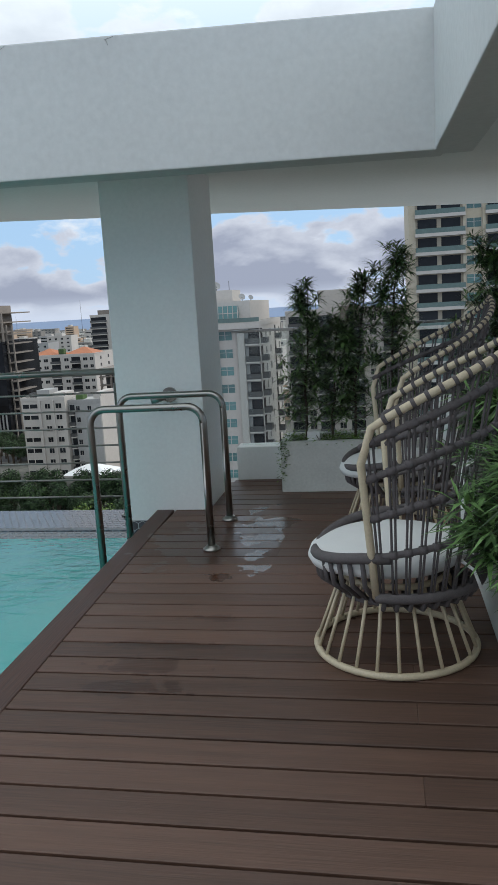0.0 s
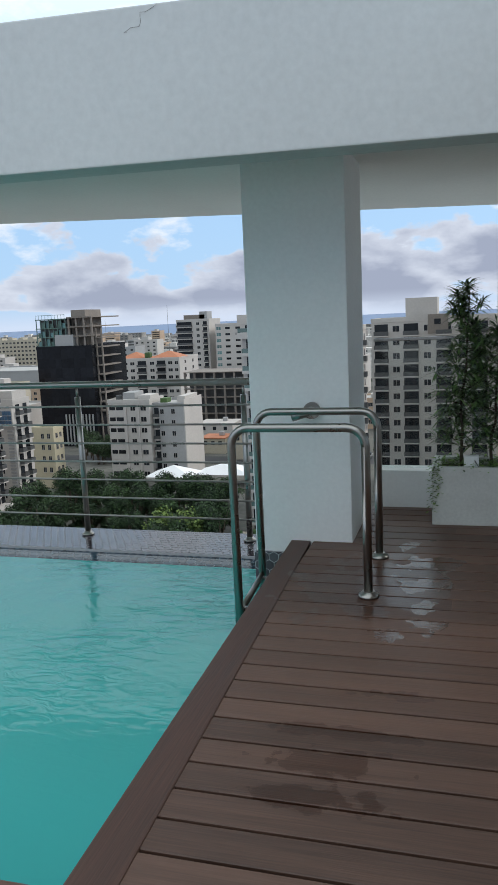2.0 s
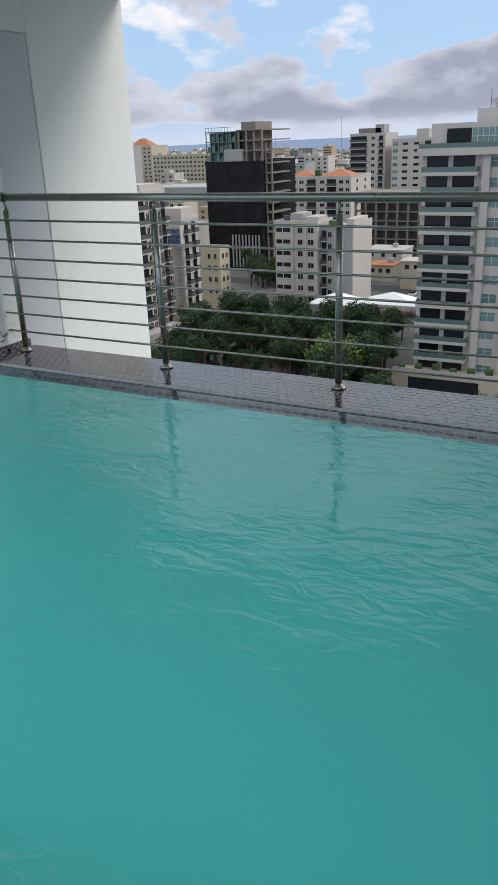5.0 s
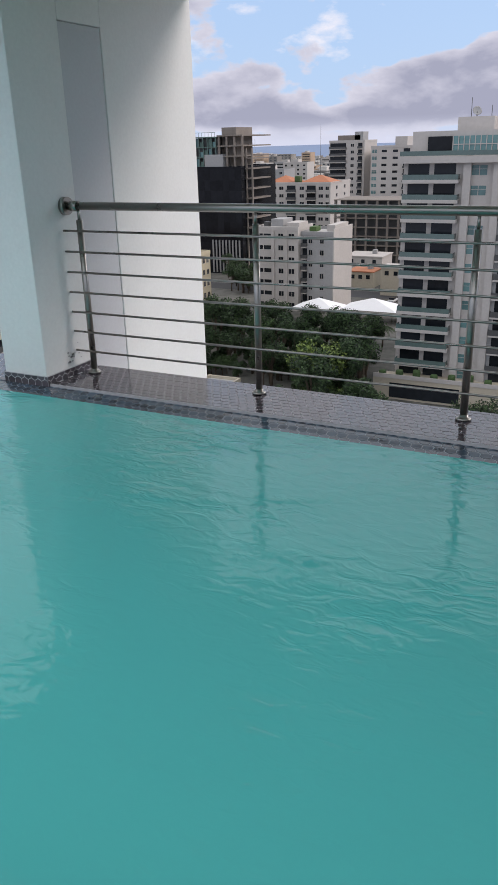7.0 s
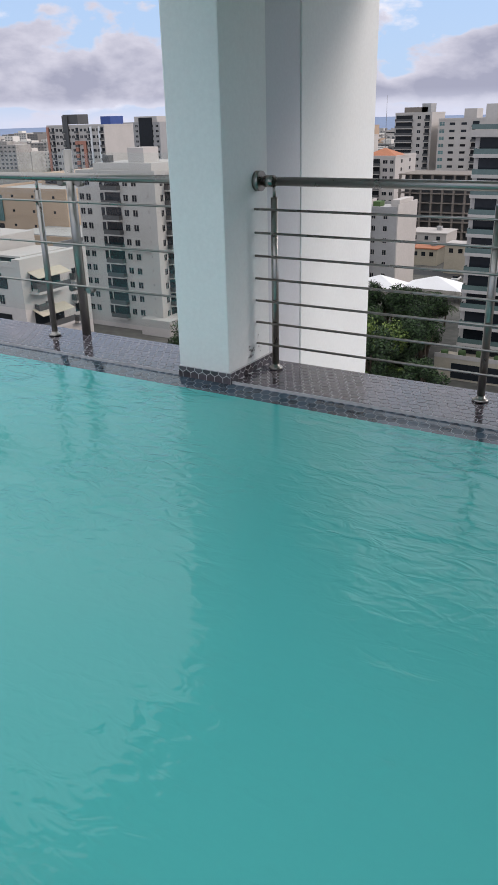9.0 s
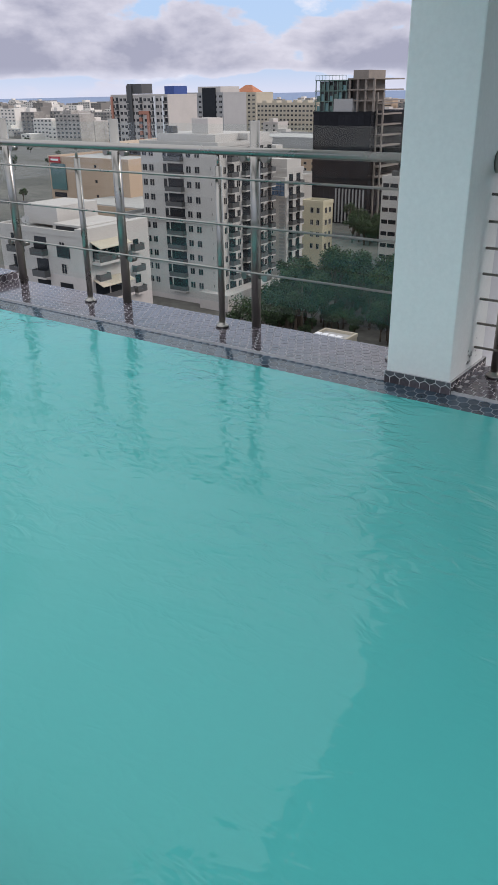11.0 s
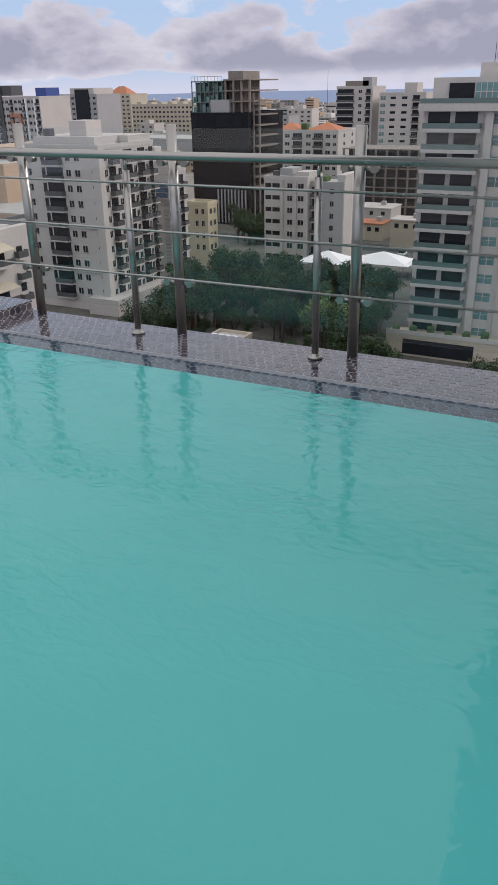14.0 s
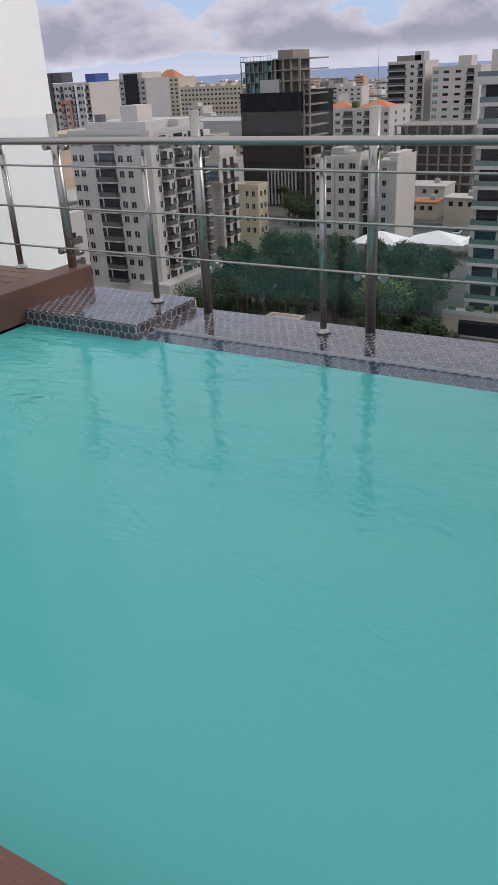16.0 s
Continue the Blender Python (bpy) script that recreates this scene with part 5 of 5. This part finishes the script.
# the far quarters towards the coast, too small to tell apart
far, farwin = bmesh.new(), bmesh.new()
for k in range(1500):
    y0 = 480 + 960 * rng.random()
    x0 = -1.5 * y0 + 1.75 * y0 * rng.random()
    w, d = rng.uniform(12, 34), rng.uniform(10, 20)
    if not free(x0, x0 + w, y0, y0 + d):
        continue
    h = rng.uniform(6, 16) if rng.random() < 0.75 else rng.uniform(14, 27)
    box(far, x0, x0 + w, y0, y0 + d, GROUND_Z, GROUND_Z + h)
    if rng.random() < 0.5:
        box(far, x0 + w * 0.3, x0 + w * 0.6, y0 + 2, y0 + d * 0.7, GROUND_Z + h, GROUND_Z + h + rng.uniform(2, 4))
    z = GROUND_Z + h - 2.6
    while z > GROUND_Z + 2:
        n = int(w / 5)
        for j in range(n):
            u = x0 + (j + 0.5) * w / n
            box(farwin, u - 1.3, u + 1.3, y0 - 0.15, y0 + 0.1, z, z + 1.4)
        z -= 3.4
tagged(part("far_city_blocks", far, M_FAR), "pale low city blocks stretching to the coast", "buildings", kind="stuff")
tagged(part("far_city_windows", farwin, M_FARWIN), "dark windows of the far city blocks", "windows", kind="stuff")

# ---- trees ----


def tree_mesh(seed, leaf_mat, radius=4.5, height=9.0, leaves=2600):
    rng = random.Random(seed)
    tb, lb = bmesh.new(), bmesh.new()
    tube(tb, [(0, 0, -0.3), (0.1, 0, height * 0.25), (-0.1, 0.1, height * 0.5), (0, 0, height * 0.75)], 0.38, 8, taper=0.10)
    lobes = []
    for k in range(9):
        a, r = rng.uniform(0, 6.3), radius * rng.uniform(0.25, 0.75)
        c = Vector((r * math.cos(a), r * math.sin(a), height * rng.uniform(0.55, 0.95)))
        lobes.append((c, radius * rng.uniform(0.24, 0.42)))
        tube(tb, [(0, 0, height * rng.uniform(0.25, 0.45)), c * 0.6 + Vector((0, 0, height * 0.2)), c], 0.14, 5, taper=0.03)
    for k in range(leaves):
        c, r = rng.choice(lobes)
        d = Vector((rng.gauss(0, 1), rng.gauss(0, 1), rng.gauss(0, 0.8))).normalized()
        p = c + d * r * rng.uniform(0.6, 1.05)
        s = rng.uniform(0.12, 0.30)
        u = Vector((rng.gauss(0, 1), rng.gauss(0, 1), rng.gauss(0, 0.6))).normalized()
        w = u.cross(d)
        if w.length < 0.1:
            continue
        w = w.normalized() * s
        u = u * s
        v = [lb.verts.new(q) for q in (p - u, p + w * 0.6, p + u * 1.2, p - w * 0.6)]
        lb.faces.new(v)
    return finish("trunk", tb, M_TRUNK), finish("crown", lb, leaf_mat)


TREES = [tree_mesh(s, m, r, h) for s, m, r, h in ((1, M_TREE, 4.6, 9.0), (2, M_TREE, 5.4, 10.5), (3, M_TREE, 3.8, 8.0), (4, M_TREE_LIGHT, 4.6, 8.5), (5, M_TREE_MID, 4.2, 9.5), (6, M_TREE, 5.0, 12.5))]


def tree(x, y, k, scale, turn):
    t = thing("tree", (x, y, GROUND_Z), "bright yellow-green leafy street tree" if k == 3 else "dark green broad-leaved city tree", "tree", "trees between the buildings")
    for nm, me in zip(("trunk", "crown"), TREES[k]):
        ob = new(nm, me)
        ob.parent = t
    t.scale, t.rotation_euler = (scale, scale, scale * (0.85 + 0.3 * ((turn * 7.3) % 1.0))), (0, 0, turn)


taken.append((-88, -42, 160, 196))
rng = random.Random(8)
count = 0
for k in range(900):
    y = rng.uniform(104, 178)
    x = -5 - y * math.tan(radians(rng.uniform(17, 34)))
    if count < 165 and free(x - 3, x + 3, y - 3, y + 3):
        tree(x, y, rng.choice((0, 1, 2, 4, 1, 5, 0, 5)), rng.choice((0.4, 0.5, 0.65, 0.85, 1.0) if y < 138 else (0.4, 0.5, 0.6)), rng.uniform(0, 6))
        count += 1
for k in range(70):
    y = rng.uniform(100, 135)
    x = -5 - y * math.tan(radians(rng.uniform(20, 36)))
    if free(x - 2, x + 2, y - 2, y + 2):
        tree(x, y, rng.choice((0, 4, 2)), rng.uniform(0.3, 0.42), rng.uniform(0, 6))
for x, y, s in ((-47, 112, 1.12), (-49.5, 114, 0.95), (-43.8, 108, 0.62), (-41.5, 107.5, 0.5), (-46.5, 106.5, 0.55), (-62, 124, 0.6)):
    tree(x, y, 3, s, x)
for k in range(75):
    y = rng.uniform(95, 480)
    x = -5 - y * math.tan(radians(rng.uniform(-2, 52)))
    if free(x - 3, x + 3, y - 3, y + 3):
        tree(x, y, rng.randrange(3), rng.uniform(0.45, 0.9), rng.uniform(0, 6))

def palm(x, y, height, seed):
    """A palm: thin leaning trunk and arching fronds with hanging leaflets."""
    rng = random.Random(seed)
    p = thing("palm_tree", (x, y, GROUND_Z), "tall dark green palm with arching fronds", "palm tree")
    part("trunk", T([(0, 0, -0.2), (0.15, 0, height * 0.5), (0.1, 0.1, height)], 0.22, 8, taper=0.12), M_TRUNK, p)
    for k in range(17):
        a = 2 * math.pi * k / 17 + rng.uniform(-0.15, 0.15)
        rise, reach = rng.uniform(-0.1, 1.0), rng.uniform(2.0, 2.7)
        bm, spine = bmesh.new(), []
        for i in range(9):
            u = i / 8
            spine.append(Vector((0.1 + reach * u * math.cos(a), 0.1 + reach * u * math.sin(a), height + rise * u * 1.6 - 1.9 * u * u)))
        tube(bm, spine, 0.035, 4, taper=0.01)
        side = Vector((-math.sin(a), math.cos(a), 0))
        for i in range(1, 9):
            for sgn in (-1, 1):
                for off in (0.0, 0.5):
                    o = spine[i - 1].lerp(spine[i], off)
                    leaf(bm, o, side * sgn + (spine[i] - spine[i - 1]).normalized() * 0.6 + Vector((0, 0, -0.45)), 0.75 * (1.1 - 0.06 * i), 0.13, Vector((0, 0, 1)))
        part("frond", bm, M_TREE_MID, p)


palm(-53.7, 158.0, 6.4, 31)
palm(-61.5, 156.5, 5.4, 32)
palm(-50.0, 155.0, 4.6, 33)

for k in range(46):
    y = rng.uniform(203, 230)
    tree(y * rng.uniform(-0.56, -0.45), y, rng.choice((0, 1, 4, 5)), rng.uniform(0.4, 0.7), rng.uniform(0, 6))

# parked cars by the tower
M_CAR = material("car_paint", (0.5, 0.5, 0.5), 0.3, var=0.3, scale=0.2, fine=2, bump=0.0, rand=1.2, coords="Object")


def car(x, y, turn):
    c = thing("parked_car", (x, y, GROUND_Z), "small parked car seen from high above", "car", "parked cars")
    c.rotation_euler = (0, 0, turn)
    part("body", bevel(B(-2.1, 2.1, -0.85, 0.85, 0.3, 0.95), 0.15), M_CAR, c)
    part("cabin", bevel(B(-1.2, 1.0, -0.75, 0.75, 0.95, 1.5), 0.2), M_PANE, c)
    for wx in (-1.3, 1.3):
        for wy in (-0.8, 0.8):
            part("wheel", T([(wx, wy - 0.1, 0.32), (wx, wy + 0.1, 0.32)], 0.32, 10), M_DARK, c)


for k in range(9):
    car(-62 + 4.2 * k + rng.uniform(-0.5, 0.5), 204 + (k % 3) * 7, rng.choice((0, 1.57)))
for k in range(5):
    car(-24 + 5 * k, 108, 0.1 * k)
solid("road", M_ROAD, "grey city street between the blocks", "road", (-300, 60, 208, 218, -41.5, -40.95), (-62, -54, 100, 420, -41.5, -40.96), (-90, 60, 92, 100, -41.5, -40.95), rounded=0)

# the city lies well below and beyond the terrace
CITY = Matrix.Translation((-2.5, -3.7, 1.28)) @ Matrix.Scale(1.42, 4) @ Matrix.Translation((2.5, 3.7, -1.28))
for ob in [o for o in scene.objects if o.parent is None and o not in before_city]:
    ob.matrix_basis = CITY @ ob.matrix_basis

# ---- deck boards, last of the structure ----
JOISTS = [(0.3 + 0.85 * k, -8.9, 0.84) for k in range(7)] + [(-0.55 - 0.85 * k, -8.9, -3.32) for k in range(16)]
solid("deck_joists", M_SOIL, "dark joists under the deck boards", "deck", *((x, x + 0.05, a, b, -0.12, -0.0255) for x, a, b in JOISTS), rounded=0)
deck = tagged(new("deck"), "brown ribbed composite deck boards with wet patches", "deck", kind="structure")
PITCH, GAP = 0.1373, 0.0115


def board_mesh(name, length, width, mat, along="x"):
    bm = B(0, length, 0, width, -0.025, 0.0) if along == "x" else B(0, width, 0, length, -0.025, 0.0)
    bevel(bm, 0.002, 1)
    return finish(name, bm, mat)


cache = {}


def board(x, y, length, width, mat, along="x", z=0.0):
    key = (round(length, 2), round(width, 3), mat.name, along)
    if key not in cache:
        cache[key] = board_mesh("board", key[0], width, mat, along)
    ob = new("board", cache[key])
    ob.parent, ob.location = deck, (x, y, z)
    return ob


rng = random.Random(4)
board(0.38, 0.779, 5.5, 0.076, M_DECK)
y = 0.774 - PITCH
while y > -8.9:
    x0, x1 = 0.13, 5.9
    if y + PITCH < -3.38:
        x0 = LEFT_X - 4.0
    cuts = sorted(rng.choice((0.96, 1.64, 2.4)) if x0 > 0 else rng.uniform(x0 + 1.0, x1 - 0.6) for _ in range(1 if x0 > 0 else 4)) if (x0 < 0 or rng.random() < 0.35) else []
    cuts = [c for i, c in enumerate(cuts) if i == 0 or c - cuts[i - 1] > 0.6]
    ends = [x0] + cuts + [x1]
    for a, b in zip(ends, ends[1:]):
        board(a + 0.0015, y + GAP / 2, b - a - 0.003, PITCH - GAP, M_DECK)
    y -= PITCH
# edging boards round the pool
curb = tagged(new("deck_curb"), "wide brown edging board along the pool", "edging", kind="structure")
bm = bmesh.new()
quad = ((0.088, NEAR_Y - 0.195), (0.228, NEAR_Y - 0.195), (0.115, -0.032), (-0.005, -0.032))
lo = [bm.verts.new((x, y, -0.24)) for x, y in quad]
hi = [bm.verts.new((x, y, 0.004)) for x, y in quad]
bm.faces.new(hi)
bm.faces.new(lo[::-1])
for k in range(4):
    bm.faces.new((lo[k], lo[(k + 1) % 4], hi[(k + 1) % 4], hi[k]))
bevel(bm, 0.006)
part("edging_board", bm, M_CURB, curb)


def plank(quad, mat):
    bm = bmesh.new()
    lo = [bm.verts.new((x, y, -0.24)) for x, y in quad]
    hi = [bm.verts.new((x, y, 0.004)) for x, y in quad]
    bm.faces.new(hi)
    bm.faces.new(lo[::-1])
    for k in range(4):
        bm.faces.new((lo[k], lo[(k + 1) % 4], hi[(k + 1) % 4], hi[k]))
    part("edging_board", bevel(bm, 0.006), mat, curb)


plank(((LEFT_X - 0.2, -3.30), (0.086, -3.155), (0.086, -2.97), (LEFT_X - 0.2, -3.11)), M_EDGE)
plank(((LEFT_X - 0.2, -3.385), (0.23, -3.385), (0.23, -3.16), (LEFT_X - 0.2, -3.307)), M_EDGE)
part("edging_board", bevel(B(LEFT_X - 0.2, LEFT_X, NEAR_Y + 0.002, 0.86, -0.24, 0.004), 0.006), M_CURB, curb)
for k in range(26):
    board(LEFT_X - 4.0, NEAR_Y + 0.03 + k * PITCH, 3.79, PITCH - GAP, M_DECK)

# ---- hexagon tiles ----
HEX = 0.060


def hexagon(bm, o, u, v, n, size, height=0.0012, clip=None):
    """One tile with a bevelled rim: o centre, u and v in the plane, n outwards."""
    lo = [bm.verts.new(o + (u * math.cos(a) + v * math.sin(a)) * size) for a in [radians(60 * k + 30) for k in range(6)]]
    hi = [bm.verts.new(o + n * height + (u * math.cos(a) + v * math.sin(a)) * (size - 0.0018)) for a in [radians(60 * k + 30) for k in range(6)]]
    if clip:
        for w in lo + hi:
            for ax, a0, a1 in clip:
                w.co[ax] = min(max(w.co[ax], a0), a1)
    for k in range(6):
        bm.faces.new((lo[k], lo[(k + 1) % 6], hi[(k + 1) % 6], hi[k]))
    bm.faces.new(hi)


def spots(w, h):
    rows = int(h / (HEX * 0.866)) + 2
    for j in range(rows):
        for i in range(int(w / HEX) + 2):
            u, v = i * HEX + (HEX / 2 if j % 2 else 0), j * HEX * 0.866
            if -0.012 < u < w + 0.012 and -0.015 < v < h + 0.015:
                yield u, v


tb = bmesh.new()
hexagon(tb, Vector((0, 0, 0)), Vector((1, 0, 0)), Vector((0, 1, 0)), Vector((0, 0, 1)), HEX / 1.732 - 0.0021)
TILE_MESH = finish("tile", tb, M_TILE)
rest = bmesh.new()
made = 0
X, Y, Z = Vector((1, 0, 0)), Vector((0, 1, 0)), Vector((0, 0, 1))
for u, v in spots(-LEFT_X - 0.02, COPE_Y1 - COPE_Y0):
    x, y = LEFT_X + 0.01 + u, COPE_Y0 + v
    if x < -8.66 or (PIER_X0 - 0.01 < x < PIER_X1 + 0.01 and y < 0.82 and y > 0.27) or x > -0.22:
        continue
    inside = COPE_Y0 + 0.035 < y < COPE_Y1 - 0.035
    if -7.0 < x < -4.9 and made < 300 and inside:
        ob = new("tile", TILE_MESH)
        ob.parent, ob.location = coping, (x, y, COPE_Z - 0.006)
        made += 1
    else:
        hexagon(rest, Vector((x, y, COPE_Z - 0.006)), X, Y, Z, HEX / 1.732 - 0.0021, clip=((0, LEFT_X, 0.0), (1, COPE_Y0, COPE_Y1)))
for u, v in spots(1.06, 0.70):
    hexagon(rest, Vector((-9.72 + u, 0.115 + v, -0.152)), X, Y, Z, HEX / 1.732 - 0.0021, clip=((0, -9.72, -8.66), (1, 0.115, 0.815)))
for u, v in spots(1.06, 0.36):
    hexagon(rest, Vector((-9.72 + u, 0.115, -0.50 + v)), X, Z, -Y, HEX / 1.732 - 0.0021, clip=((0, -9.72, -8.66), (2, -0.5, -0.15)))
for u, v in spots(0.70, 0.36):
    hexagon(rest, Vector((-8.66, 0.115 + u, -0.50 + v)), Y, Z, X, HEX / 1.732 - 0.0021, clip=((1, 0.115, 0.815), (2, -0.5, -0.15)))
for u, v in spots(-LEFT_X, 0.26):
    hexagon(rest, Vector((LEFT_X + u, COPE_Y0 - 0.001, -0.48 + v)), X, Z, -Y, HEX / 1.732 - 0.0021, clip=((0, LEFT_X, 0.0), (2, -0.48, -0.225)))
slope = (Y * 0.186 + Z * 0.026).normalized()
wet = bmesh.new()
for u, v in spots(-LEFT_X - 0.26, 0.186):
    if not -9.72 < LEFT_X + u < -8.64:
        hexagon(wet, Vector((LEFT_X + 0.01 + u, 0.10, -0.262)) + slope * v, X, slope, X.cross(slope), HEX / 1.732 - 0.0021, 0.0012, clip=((0, LEFT_X, -0.24), (1, 0.10, COPE_Y0 - 0.004)))
tagged(part("ledge_tiles", wet, M_TILE_W), "dark hexagon tiles coloured blue as if seen through water", "tiles", kind="stuff")
# tiled skirts of pier and column
for u, v in spots(PIER_X1 - PIER_X0 + 0.03, 0.17):
    hexagon(rest, Vector((PIER_X0 - 0.005 + u, 0.272, -0.325 + v)), X, Z, -Y, HEX / 1.732 - 0.0021, clip=((0, PIER_X0 - 0.006, PIER_X1 + 0.01), (2, -0.33, -0.17)))
for u, v in spots(0.54, 0.17):
    hexagon(rest, Vector((PIER_X1 + 0.012, 0.27 + u, -0.325 + v)), Y, Z, X, HEX / 1.732 - 0.0021, clip=((1, 0.272, 0.81), (2, -0.33, -0.17)))
for u, v in spots(0.26, 0.36):
    hexagon(rest, Vector((-0.238 + u, -0.042, -0.42 + v)), X, Z, -Y, HEX / 1.732 - 0.0021, clip=((0, -0.238, 0.02), (2, -0.42, -0.072)))
solid("tile_skirt", M_GROUT, "grouted tile skirt round the foot of pier and column", "skirt", (PIER_X0 - 0.008, PIER_X1 + 0.012, 0.272, 0.81, -0.6, -0.168), (-0.238, 0.03, -0.042, 0.5, -0.6, -0.07), rounded=0)
tagged(part("edge_tiles", rest, M_TILE_S), "dark glazed hexagon tiles along the pool edge", "tiles", kind="stuff")
